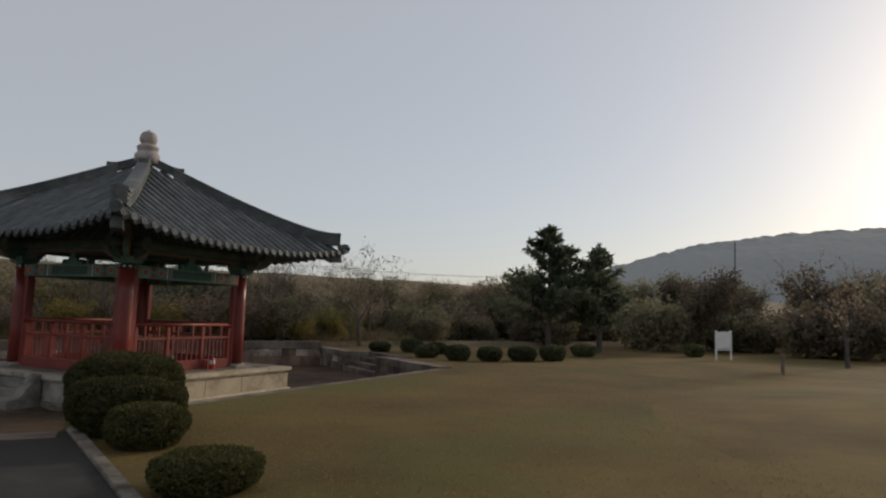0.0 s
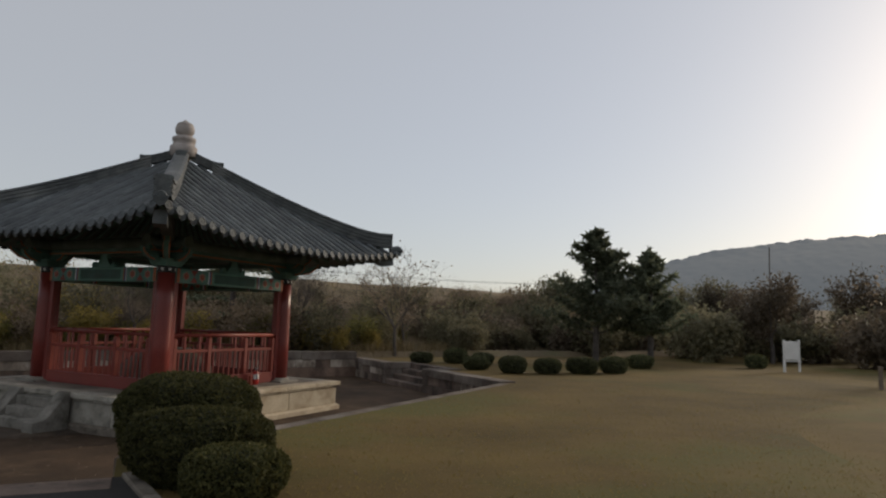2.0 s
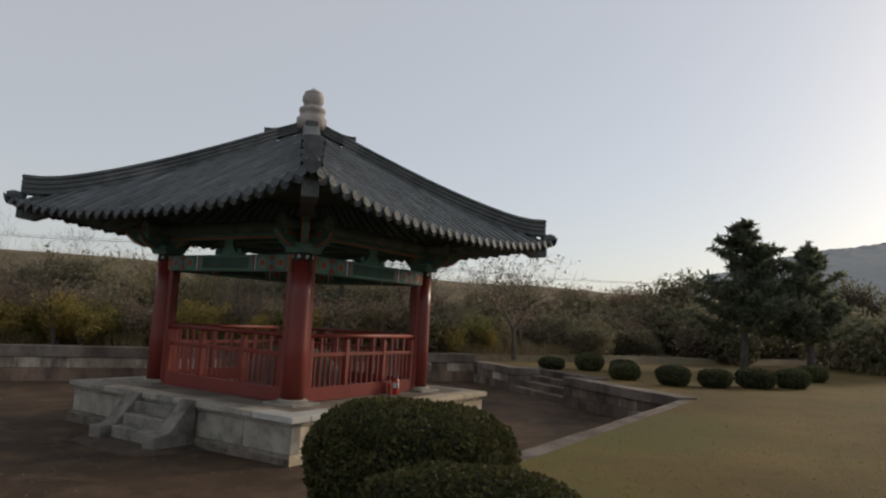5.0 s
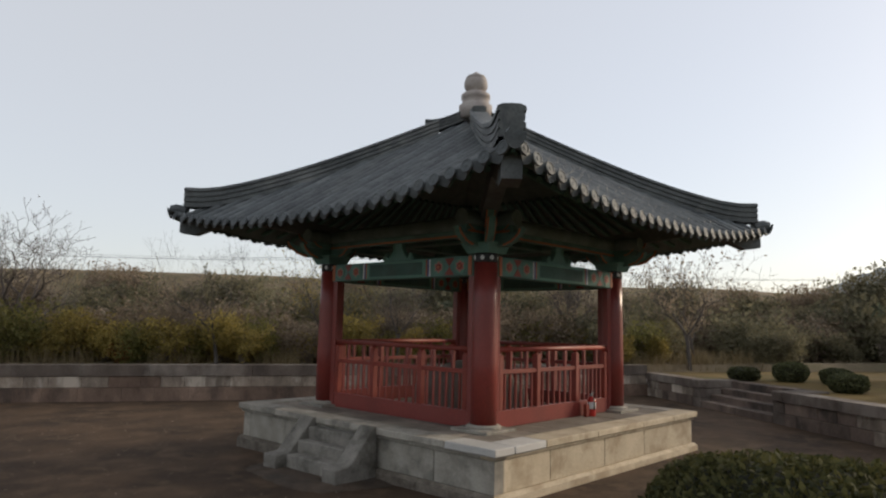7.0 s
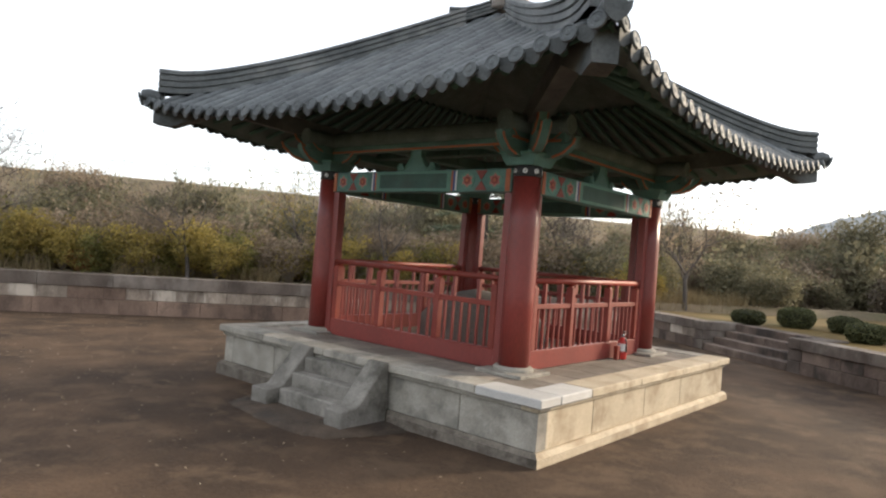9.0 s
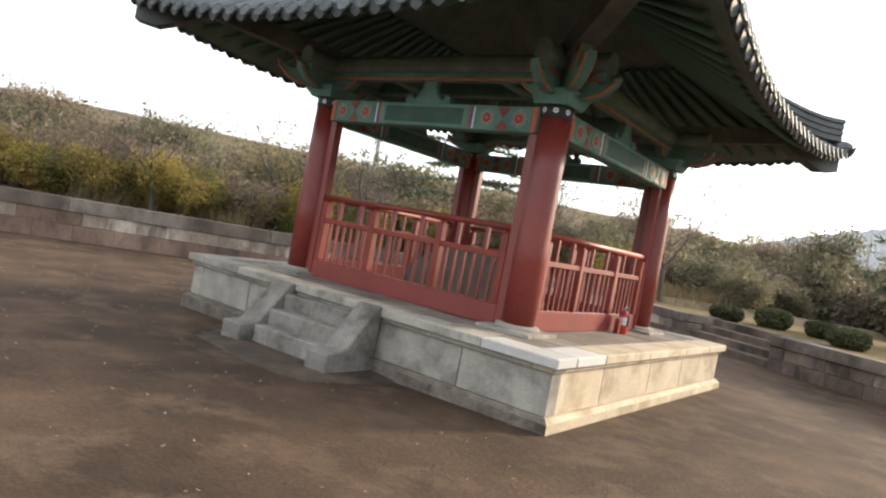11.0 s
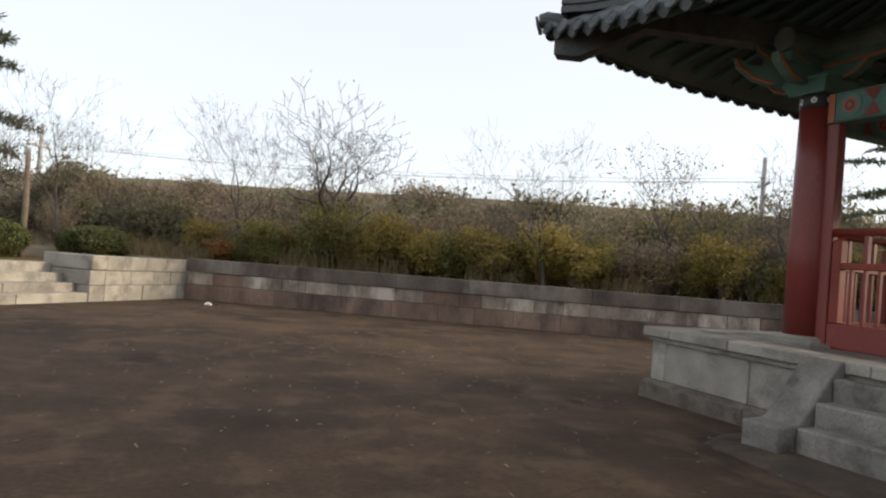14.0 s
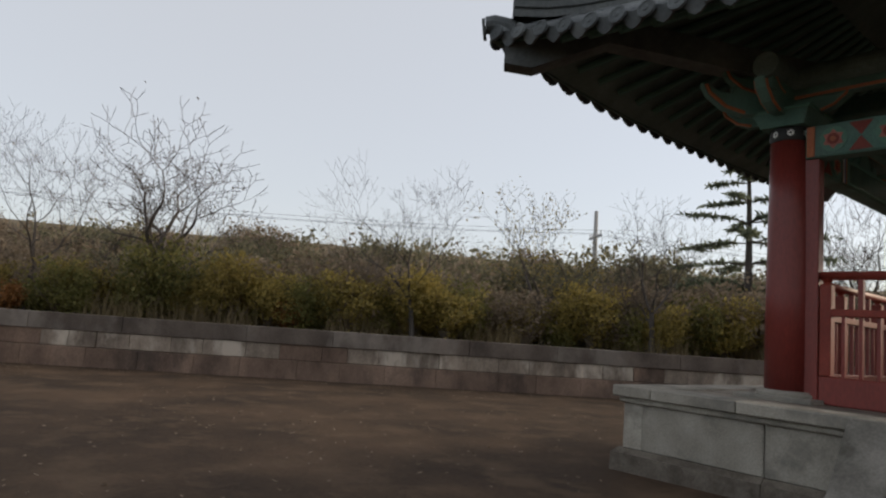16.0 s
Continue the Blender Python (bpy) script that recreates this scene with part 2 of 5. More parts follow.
RED_ROD, GREEN_ROD = unit_rod(20, RED, "column_shaft"), unit_rod(8, GREEN, "rafter")
SETTLE = Matrix.Translation((0, 0, 0.04)) @ Matrix.Rotation(radians(0.7), 4, "Y")
QUARTERS = [Matrix.Rotation(radians(a), 4, "Z") for a in (0, 90, 180, 270)]

# ---- the ground, the sunken court and its walls ----
LEVEL = 0.77
CORNER_E0, CORNER_E1, CORNER_N, CORNER_W = Vector((7.08, -6.9)), Vector((7.05, 5.2)), Vector((-2.76, 12.96)), Vector((-15.9, -7.5))
NE_DIR, NW_DIR, SW_DIR = (CORNER_N - CORNER_E1).normalized(), (CORNER_N - CORNER_W).normalized(), Vector((0.777, -0.629))
SE_DIR = Vector((math.cos(radians(50)), math.sin(radians(50))))
SE_TOP = Vector((7.175, -8.675))


def out(d):
    """The horizontal direction to the right of d."""
    return Vector((d.y, -d.x))


NE_A, NE_B = CORNER_E1 + NE_DIR * 5.32, CORNER_E1 + NE_DIR * 8.83
SW_A, SW_B = CORNER_W + SW_DIR * 3.35, CORNER_W + SW_DIR * 6.9
SW_END = CORNER_W + SW_DIR * 14.5
SE_A, SE_B = SE_TOP + SE_DIR * 1.25, SE_TOP - SE_DIR * 3.1
RUN = 1.05
PIER = 0.46


def stair_notch(a, b, d):
    """The outline round a flight cut back into the bank: d points into the court."""
    return [a, a - d * RUN, b - d * RUN, b]


SE_IN = Vector((-SE_DIR.y, SE_DIR.x))
SE_FOOT_A, SE_FOOT_B = SE_A + SE_IN * RUN, SE_B + SE_IN * RUN
COURT_LINE = ([CORNER_E0, CORNER_E1] + stair_notch(NE_A, NE_B, Vector((-NE_DIR.y, NE_DIR.x))) + [CORNER_N, CORNER_W]
              + stair_notch(SW_A, SW_B, Vector((-SW_DIR.y, SW_DIR.x))) + [SW_END, SE_FOOT_B, SE_B, SE_A, SE_FOOT_A])


def sheet_with_hole(name, hole, radius, z, material):
    bm = bmesh.new()
    edges = []
    for loop in ([(p.x, p.y) for p in hole], [(radius * math.cos(a), radius * math.sin(a)) for a in (2 * math.pi * k / 64 for k in range(64))]):
        vs = [bm.verts.new((x, y, z)) for x, y in loop]
        edges += [bm.edges.new((vs[k], vs[(k + 1) % len(vs)])) for k in range(len(vs))]
    bmesh.ops.triangle_fill(bm, edges=edges, use_beauty=True)
    for f in bm.faces:
        if f.normal.z < 0:
            f.normal_flip()
    return finish(name, bm, material)


tagged(sheet_with_hole("ground", COURT_LINE, 2500, LEVEL, LAWN), "dry autumn lawn, yellow-green and brown in patches", "lawn", kind="structure")
bm = bmesh.new()
mid = sum(COURT_LINE, Vector((0, 0))) / len(COURT_LINE)
bm.faces.new([bm.verts.new((*(p + (p - mid).normalized() * 0.6), 0.0)) for p in COURT_LINE])
bmesh.ops.triangulate(bm, faces=bm.faces)
for f in bm.faces:
    if f.normal.z < 0:
        f.normal_flip()
tagged(finish("court_floor", bm, COURT), "dark brown bare earth floor of the sunken court", "court", kind="structure")


def block_wall(name, a, b, label, courses, thick=0.45, seed=1):
    """A dry stone wall from a to b, with the court on its left; courses: height, proud, mean length, materials."""
    d = (b - a)
    length = d.length
    e = thing(name, label, "wall", (a.x, a.y, 0), math.degrees(math.atan2(d.y, d.x)), kind="structure")
    rng = random.Random(seed)
    part("wall_core", box(0.0, length, -thick + 0.05, -0.06, -0.1, sum(c[0] for c in courses) - 0.02), STONE_OLD, e)
    z = 0.0
    for height, proud, mean, stones in courses:
        x = 0.0
        while x < length - 0.01:
            step = mean * rng.uniform(0.75, 1.3)
            if length - x - step < mean * 0.5:
                step = length - x
            push = proud + rng.uniform(-0.012, 0.012)
            part("stone", box(x + 0.0025, x + step - 0.0025, -thick if height == courses[-1][0] and z > 0.4 else -0.2, push, z + (0.004 if z else -0.08), z + height - 0.004, 0.01), rng.choice(stones), e)
            x += step
        z += height
    return e


OLD = ((0.40, 0.10, 1.15, (STONE_LOW,)), (0.33, 0.015, 0.7, (STONE_LOW, STONE_PALE, STONE_PALE, STONE_PALE)), (0.35, 0.05, 2.4, (STONE_COPING,)))
GREY = ((0.29, 0.03, 0.85, (STONE_OLD, STONE_OLD, STONE_PALE)), (0.27, 0.0, 0.7, (STONE_OLD, STONE_PALE)), (0.26, 0.04, 1.5, (STONE_COPING,)))
EDGE = ((0.29, 0.03, 0.85, (STONE_OLD,)), (0.27, 0.0, 0.85, (STONE_OLD,)), (0.215, 0.03, 1.1, (STONE_COPING,)))
PALE = ((0.36, 0.02, 0.75, (GRANITE,)), (0.33, 0.0, 0.75, (GRANITE,)), (0.33, 0.03, 0.9, (GRANITE,)))
block_wall("wall_northwest", CORNER_N, CORNER_W, "long weathered stone retaining wall with pale patches", OLD, seed=4)
block_wall("wall_northeast", CORNER_E1, NE_A - NE_DIR * PIER, "grey stone retaining wall beside the steps", GREY, seed=5)
block_wall("wall_north", NE_B + NE_DIR * PIER, CORNER_N, "grey stone retaining wall beyond the steps", GREY, seed=6)
block_wall("wall_east", CORNER_E0, CORNER_E1, "low dark stone edge of the lawn above the court", EDGE, thick=0.26, seed=7)
block_wall("wall_southwest", CORNER_W - SW_DIR * 0.3, SW_A - SW_DIR * PIER, "sunlit pale stone retaining wall beside steps", PALE, seed=8)
block_wall("wall_south", SW_B + SW_DIR * PIER, SW_END, "stone retaining wall of the court", GREY, seed=9)
block_wall("wall_southeast", SW_END, SE_FOOT_B, "dark stone retaining wall of the court", EDGE, thick=0.26, seed=10)
block_wall("wall_corner", SE_FOOT_A, CORNER_E0, "dark stone retaining wall of the court", EDGE, thick=0.26, seed=11)


def flight(name, a, b, label, stone, piers=0.0, cap=None):
    """Four risers cut back from the line a to b, with the court on its left."""
    d = b - a
    length = d.length
    e = thing(name, label, "steps", (a.x, a.y, 0), math.degrees(math.atan2(d.y, d.x)), kind="structure")
    rise, tread = LEVEL / 4, RUN / 3
    for k in range(3):
        half = length / 2
        for x0, x1 in ((0.0, half), (half, length)):
            part("step_stone", box(x0 + 0.004, x1 - 0.004, -RUN - 0.1, -k * tread, k * rise - 0.1, (k + 1) * rise, 0.014), stone, e)
    part("top_step", box(0.0, length, -RUN - 0.45, -RUN + 0.0, 0.1, LEVEL + 0.014, 0.014), stone, e)
    # cheek walls that turn back into the bank
    for x0, x1 in ((-PIER, -0.003), (length + 0.003, length + PIER)) if piers else ():
        for k, (z0, z1) in enumerate(((-0.1, piers * 0.35), (piers * 0.35, piers * 0.68))):
            part("pier_stone", box(x0 + 0.004, x1 - 0.004, -RUN - 0.2, 0.02 - 0.012 * k, z0, z1 - 0.005, 0.016), cap, e)
        part("pier_cap", box(x0 + 0.002, x1 + 0.0, -RUN - 0.25, 0.045, piers * 0.68, piers, 0.025), cap, e)
    return e


# the northeast steps' shade is put into the colour by the dark stone
flight("steps_northeast", NE_A, NE_B, "grey stone steps, darkened as in shade, between two low cheek walls", STONE_OLD, 0.82, STONE_COPING)
flight("steps_southwest", SW_A, SW_B, "pale stone steps up from the court", GRANITE, 1.02, GRANITE)
flight("steps_southeast", SE_FOOT_B, SE_FOOT_A, "worn stone steps down into the court", STONE_OLD)

# the asphalt path with its kerb
K0, K1 = Vector((8.0, -7.62)), Vector((19.0, -13.9))
KD = (K1 - K0).normalized()
bm = bmesh.new()
w = out(KD)
for p in (SE_TOP + SE_DIR * 1.05, K0, K1, K1 + KD * 25, K1 + KD * 25 + w * 4.4, SE_TOP - SE_DIR * 3.3):
    bm.verts.new((p.x, p.y, LEVEL + 0.008))
bm.verts.ensure_lookup_table()
bm.faces.new(bm.verts)
for f in bm.faces:
    f.normal_update()
    if f.normal.z < 0:
        f.normal_flip()
tagged(finish("path", bm, ASPHALT), "dark worn asphalt path beside clipped bushes", "path", kind="structure")
kerb = thing("kerb", "grey concrete kerb along the path", "kerb", (K0.x, K0.y, LEVEL), math.degrees(math.atan2(KD.y, KD.x)), kind="structure")
for k in range(14):
    part("kerb_stone", box(k * 1.0 + 0.006, k * 1.0 + 0.994, -0.02, 0.12, -0.1, 0.05, 0.015), PLINTH_DIRTY, kerb)

# ---- the pavilion ----
S, H, C = 3.146, 0.737, 1.97
pavilion = thing("pavilion", "square red-columned open pavilion with a curved grey tiled roof", "pavilion")
platform = thing("platform", "grey granite platform of dressed blocks, east side tinted as sunlit", "platform")
for ob in (pavilion, platform):
    ob.matrix_world = SETTLE
part("core", box(-S + 0.14, S - 0.14, -S + 0.14, S - 0.14, 0.0, H - 0.05), GRANITE, platform)
SIDES = {0: (-1.69, 1.98), 90: (-1.78, -0.26, 1.08), 180: (-1.7, -0.2, 1.3), 270: (-1.7, 0.0, 1.6)}
for turn, joints in SIDES.items():
    m = Matrix.Rotation(radians(turn), 4, "Z")
    # the east side's sunlight is painted on with the lighter, warmer granite
    sun_side = turn == 90

    def put(name, bm, material):
        bmesh.ops.transform(bm, matrix=m, verts=bm.verts)
        return part(name, bm, material, platform)

    xs = (-S + 0.2,) + joints + (S - 0.08,)
    for a, b in zip(xs, xs[1:]):
        put("panel", box(a + 0.005, b - 0.005, -S + 0.09, -S + 0.3, 0.14, H - 0.16, 0.008), GRANITE_SUN_TINT if sun_side else GRANITE)
    put("neck_moulding", box(-S + 0.05, S - 0.05, -S + 0.05, -S + 0.3, H - 0.16, H - 0.105, 0.012), GRANITE_SUN_TINT if sun_side else GRANITE)
    xs = [-S + 0.02] + [-S + 0.02 + (2 * S - 0.04) * k / 5 + (0.2 if k % 2 else -0.15) for k in range(1, 5)] + [S - 0.02]
    for a, b in zip(xs, xs[1:]):
        for name, z0, z1, lean in (("plinth_stone", -0.16, 0.095, 0.008), ("plinth_moulding", 0.096, 0.14, 0.045)):
            bm = prism([(a + 0.003, z0), (b - 0.003, z0), (b - 0.003, z1), (a + 0.003, z1)], -S + (0.012 if lean > 0.01 else 0), -S + 0.3)
            for v in bm.verts:
                if v.co.z > z1 - 0.01 and v.co.y < -S + 0.1:
                    v.co.y += lean
                if abs(v.co.x) > S - 0.05:  # mitred at the corners
                    v.co.x = math.copysign(-v.co.y, v.co.x)
            put(name, bm, GRANITE_SUN_TINT if sun_side else PLINTH_DIRTY)
    xs = [-S, -1.9, -0.45, 0.7, 2.25, S] if turn != 90 else [-S, -2.0, -0.6, 0.9, 2.1, S]
    for k, (a, b) in enumerate(zip(xs, xs[1:])):
        depth = 0.42
        mat_ = GRANITE_NEW if (turn == 0 and k == 4) or (turn == 90 and k == 0) else (GRANITE_SUN_TINT if sun_side else GRANITE)
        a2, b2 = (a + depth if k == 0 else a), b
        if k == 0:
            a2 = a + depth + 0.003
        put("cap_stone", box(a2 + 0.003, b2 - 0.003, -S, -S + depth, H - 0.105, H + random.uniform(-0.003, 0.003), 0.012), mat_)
n = 9
inner = S - 0.424
for i in range(n):
    for j in range(n):
        w = 2 * inner / n
        x, y = -inner + i * w, -inner + j * w
        part("paving_stone", box(x + 0.005, x + w - 0.005, y + 0.005, y + w - 0.005, H - 0.06, H - 0.012 + random.uniform(-0.004, 0.004), 0.006), PAVING, platform)

# the front stairs of the platform
stairs = thing("front_stairs", "worn grey granite stairs with sloping side stones", "stairs", (-0.075, -S, 0.045))
for k in range(3):
    part("step", box(-0.575, 0.61, -0.56 + k * 0.202, 0.0, k * 0.193 - (0.08 if k == 0 else 0.02), 0.212 + k * 0.193, 0.018), GRANITE_WORN, stairs)
for x0, x1 in ((-0.93, -0.58), (0.615, 0.94)):
    bm = prism([(0.02, -0.08), (0.02, H), (-0.06, H), (-0.47, 0.25), (-0.52, 0.225), (-0.75, 0.21), (-0.75, -0.08)], x0, x1)
    bmesh.ops.transform(bm, matrix=Matrix.Rotation(radians(-90), 4, "Z") @ Matrix.Diagonal((-1, 1, 1, 1)), verts=bm.verts)
    bmesh.ops.recalc_face_normals(bm, faces=bm.faces)
    bmesh.ops.bevel(bm, geom=list(bm.edges), offset=0.022, segments=2, affect="EDGES", profile=0.5)
    for v in bm.verts:
        v.co += 0.012 * noise.noise_vector(v.co * 4)
    part("side_stone", bm, GRANITE_WORN, stairs)
# columns
TOP = 3.42
for sx, sy in ((1, -1), (1, 1), (-1, 1), (-1, -1)):
    x, y = C * sx, C * sy
    part("column_base", box(x - 0.36, x + 0.36, y - 0.36, y + 0.36, H - 0.03, H + 0.03, 0.012), GRANITE, pavilion)
    bm = bmesh.new()
    lathe(bm, ((0.27, 0), (0.27, 0.03), (0.235, 0.055)), 28, (x, y, H + 0.03))
    part("column_seat", bm, GRANITE, pavilion)
    bm = bmesh.new()
    lathe(bm, ((0.2, 0), (0.2, 0.9), (0.192, 1.8), (0.182, TOP - H - 0.085 - 0.14)), 28, (x, y, H + 0.085))
    part("column", bm, RED, pavilion, "glossy red round wooden column", True)
    bm = bmesh.new()
    lathe(bm, ((0.184, 0), (0.189, 0.01), (0.189, 0.13), (0.184, 0.14)), 28, (x, y, TOP - 0.14))
    band = part("column_band", bm, BLACK, pavilion, "black band with small white flowers", True)
    for k in range(8):
        a = radians(22.5 + 45 * k)
        bm = bmesh.new()
        for q in range(6):
            b = radians(60 * q)
            bmesh.ops.create_circle(bm, cap_ends=True, segments=8, radius=0.013, matrix=Matrix.Translation((0.022 * math.cos(b), 0.022 * math.sin(b), 0)))
        fl = part("flower", bm, WHITE, band)
        fl.matrix_basis = Matrix.Translation((x + 0.193 * math.cos(a), y + 0.193 * math.sin(a), TOP - 0.07)) @ Matrix.Rotation(a, 4, "Z") @ Matrix.Rotation(radians(90), 4, "Y")

# painted lintels between the columns
for m in QUARTERS:
    def put(name, bm, material, parent=pavilion, label=""):
        bmesh.ops.transform(bm, matrix=m, verts=bm.verts)
        return part(name, bm, material, parent, label)

    y = -C
    lintel = put("lintel", box(-C + 0.18, C - 0.18, y - 0.1, y + 0.1, 3.08, 3.4, 0.012), GREEN, label="painted green lintel with flower panels at its ends")
    for side in (-1, 1):
        f0, f1 = (y - 0.112, y - 0.1) if side < 0 else (y + 0.1, y + 0.112)
        for z0, z1 in ((3.1, 3.13), (3.35, 3.38)):
            put("border", box(-0.72, 0.72, f0, f1, z0, z1), GREEN_PALE, lintel)
        put("field_edge", box(-0.69, 0.69, f0 + 0.003 * (side < 0), f1 - 0.003 * (side > 0), 3.135, 3.345), GREEN_DEEP, lintel)
        for x in (-0.7, 0.7):
            put("border_end", box(x - 0.018, x + 0.018, f0 - 0.002, f1 + 0.002, 3.132, 3.348), GREEN_PALE, lintel)
        for s in (-1, 1):
            for k, (w, mt) in enumerate(((0.035, GREEN_PALE), (0.03, ORANGE), (0.03, BLUE), (0.02, WHITE))):
                x = s * (0.74 + 0.036 * k)
                put("stripe", box(x - w / 2, x + w / 2, f0, f1, 3.1, 3.38), mt, lintel)
            put("end_stripe", box(*sorted((s * 1.70, s * 1.77)), f0, f1, 3.09, 3.39), ORANGE, lintel)
            put("ground_panel", box(*sorted((s * 0.9, s * 1.69)), f0 + 0.004 * (side < 0), f1 - 0.004 * (side > 0), 3.1, 3.38), GREEN, lintel)
            for cx in (1.06, 1.53):
                for r, mt, lift in ((0.122, GREEN_PALE, 0.004), (0.09, ROSE, 0.008), (0.055, RAIL_RED, 0.012), (0.026, ORANGE, 0.016)):
                    bm = bmesh.new()
                    bmesh.ops.create_cone(bm, cap_ends=True, segments=12, radius1=r, radius2=r, depth=0.01,
                                          matrix=Matrix.Translation((s * cx, (f0 - lift + 0.004) if side < 0 else (f1 + lift - 0.004), 3.24)) @ Matrix.Rotation(radians(90), 4, "X"))
                    if r == 0.09:
                        for v in bm.verts:
                            d = v.co - Vector((s * cx, v.co.y, 3.24))
                            v.co = Vector((s * cx, v.co.y, 3.24)) + d * (1.1 if int(round(math.degrees(math.atan2(d.z, d.x)) / 30)) % 2 else 0.72)
                    put("rosette", bm, mt, lintel)
            for cx in (1.295,):
                for zz, up in ((3.105, 1), (3.375, -1)):
                    bm = prism([(s * cx - 0.1, zz), (s * cx + 0.1, zz), (s * cx, zz + up * 0.13)], f0 - 0.003, f1 + 0.003)
                    put("petal", bm, RAIL_RED, lintel)
    # scrolled strut on the middle of the lintel
    curl = [(-0.36, 3.4), (0.36, 3.4), (0.4, 3.44), (0.36, 3.52), (0.28, 3.53), (0.27, 3.47), (0.2, 3.45), (0.16, 3.52), (0.1, 3.6), (0.09, 3.68), (0.12, 3.71), (-0.12, 3.71), (-0.09, 3.68), (-0.1, 3.6), (-0.16, 3.52), (-0.2, 3.45), (-0.27, 3.47), (-0.28, 3.53), (-0.36, 3.52), (-0.4, 3.44)]
    strut = put("scroll_strut", prism(curl, y - 0.05, y + 0.05), GREEN, label="green scroll-carved strut with pale edges")
    for s in (-1, 1):
        bm = bmesh.new()
        add_tube(bm, [(s * a, y - 0.055, b) for a, b in ((0.1, 3.69), (0.1, 3.6), (0.17, 3.5), (0.24, 3.43), (0.33, 3.42), (0.38, 3.46), (0.34, 3.51), (0.29, 3.49))], [0.014] * 8, 6)
        put("pale_edge", bm, GREEN_PALE, strut)
    # plate and round purlin above
    put("plate", box(-C - 0.55, C + 0.55, y - 0.06, y + 0.06, 3.71, 3.83, 0.01), GREEN)
    put("plate_line", box(-C - 0.5, C + 0.5, y - 0.068, y - 0.06, 3.72, 3.75), ORANGE)
    bm = bmesh.new()
    add_tube(bm, [(-C - 0.6, y, 3.94), (C + 0.6, y, 3.94)], [0.125, 0.125], 16)
    put("purlin", bm, DARK_WOOD)
    put("cross_beam", box(-0.95 - 0.09, -0.95 + 0.09, -C, 0.0, 3.78, 4.0, 0.02), GREEN)
    put("cross_beam", box(0.95 - 0.09, 0.95 + 0.09, -C, 0.0, 3.78, 4.0, 0.02), GREEN)

# capitals and bracket arms over the columns
ARM = [(0.0, 0.0), (0.42, 0.0), (0.55, 0.05), (0.68, 0.16), (0.72, 0.26), (0.66, 0.24), (0.58, 0.18), (0.48, 0.17), (0.46, 0.24), (0.0, 0.24)]
for sx, sy in ((1, -1), (1, 1), (-1, 1), (-1, -1)):
    x, y = C * sx, C * sy
    bm = bmesh.new()
    add_box(bm, x - 0.27, x + 0.27, y - 0.27, y + 0.27, TOP, TOP + 0.14)
    for v in bm.verts:
        if v.co.z < TOP + 0.05:
            v.co.x, v.co.y = x + (v.co.x - x) * 0.78, y + (v.co.y - y) * 0.78
    cap = part("capital", bm, GREEN, pavilion, "green painted bracket capital with red edged arms")
    part("capital_rim", box(x - 0.285, x + 0.285, y - 0.285, y + 0.285, TOP + 0.14, TOP + 0.165), GREEN_PALE, cap)
    base = math.degrees(math.atan2(sy, sx))
    for turn, size, lift in ((base, 1.25, 0.14), (base - 45, 1.0, 0.1), (base + 45, 1.0, 0.1), (base - 45, 0.75, 0.3), (base + 45, 0.75, 0.3), (base, 0.95, 0.36), (base + 135, 0.8, 0.14), (base - 135, 0.8, 0.14)):
        mm = Matrix.Translation((x, y, TOP + lift)) @ Matrix.Rotation(radians(turn), 4, "Z") @ Matrix.Diagonal((size, 1, size, 1))
        bm = prism(ARM, -0.05, 0.05)
        bmesh.ops.transform(bm, matrix=mm, verts=bm.verts)
        arm = part("bracket_arm", bm, GREEN, cap)
        bm = bmesh.new()
        for yy in (-0.052, 0.052):
            add_tube(bm, [(a, yy, b) for a, b in ((0.38, 0.012), (0.53, 0.06), (0.66, 0.17), (0.69, 0.24))], [0.016] * 4, 6)
        bmesh.ops.transform(bm, matrix=mm, verts=bm.verts)
        part("red_edge", bm, ORANGE, cap)


# railings between the columns
def railing(m):
    rail = thing("railing", "red painted timber railing with thin balusters", "railing", group="railings between the columns")
    rail.matrix_world = SETTLE @ m
    y, a = -C, C - 0.3
    for s in (-1, 1):
        part("jamb_post", box(*sorted((s * (C - 0.30), s * (C - 0.165))), y - 0.065, y + 0.065, H - 0.01, 3.08, 0.008), RED, rail)
    part("sill_board", box(-a, a, y - 0.05, y + 0.05, H - 0.01, 0.99, 0.01), RED, rail)
    part("middle_rail", box(-a, a, y - 0.04, y + 0.04, 1.55, 1.62, 0.008), RAIL_RED, rail)
    bm = bmesh.new()
    add_tube(bm, [(-a, y, 1.935), (a, y, 1.935)], [0.042, 0.042], 12)
    part("top_rail", bm, RAIL_RED, rail, smooth=True)
    posts = (-a + 0.06, -0.6, 0.6, a - 0.06)
    for x in posts:
        part("post", box(x - 0.05, x + 0.05, y - 0.055, y + 0.055, 0.992, 1.85, 0.008), RAIL_RED, rail)
        bm = bmesh.new()
        lathe(bm, ((0.045, 0), (0.03, 0.02), (0.055, 0.05)), 10, (x, y, 1.85))
        part("lotus_cap", bm, RAIL_RED, rail)
    for p, q in zip(posts, posts[1:]):
        n = 7
        for k in range(1, n):
            x = p + (q - p) * k / n
            part("baluster", box(x - 0.015, x + 0.015, y - 0.018, y + 0.018, 0.99, 1.55), RED, rail)
        for k in (2, 5):
            x = p + (q - p) * k / n
            part("short_strut", box(x - 0.022, x + 0.022, y - 0.025, y + 0.025, 1.62, 1.9), RED, rail)
    return rail


for m in QUARTERS:
    railing(m)


# ---- the roof ----
def eave(x):
    return 3.96 + 0.2 * (abs(x) / 4.15) ** 2


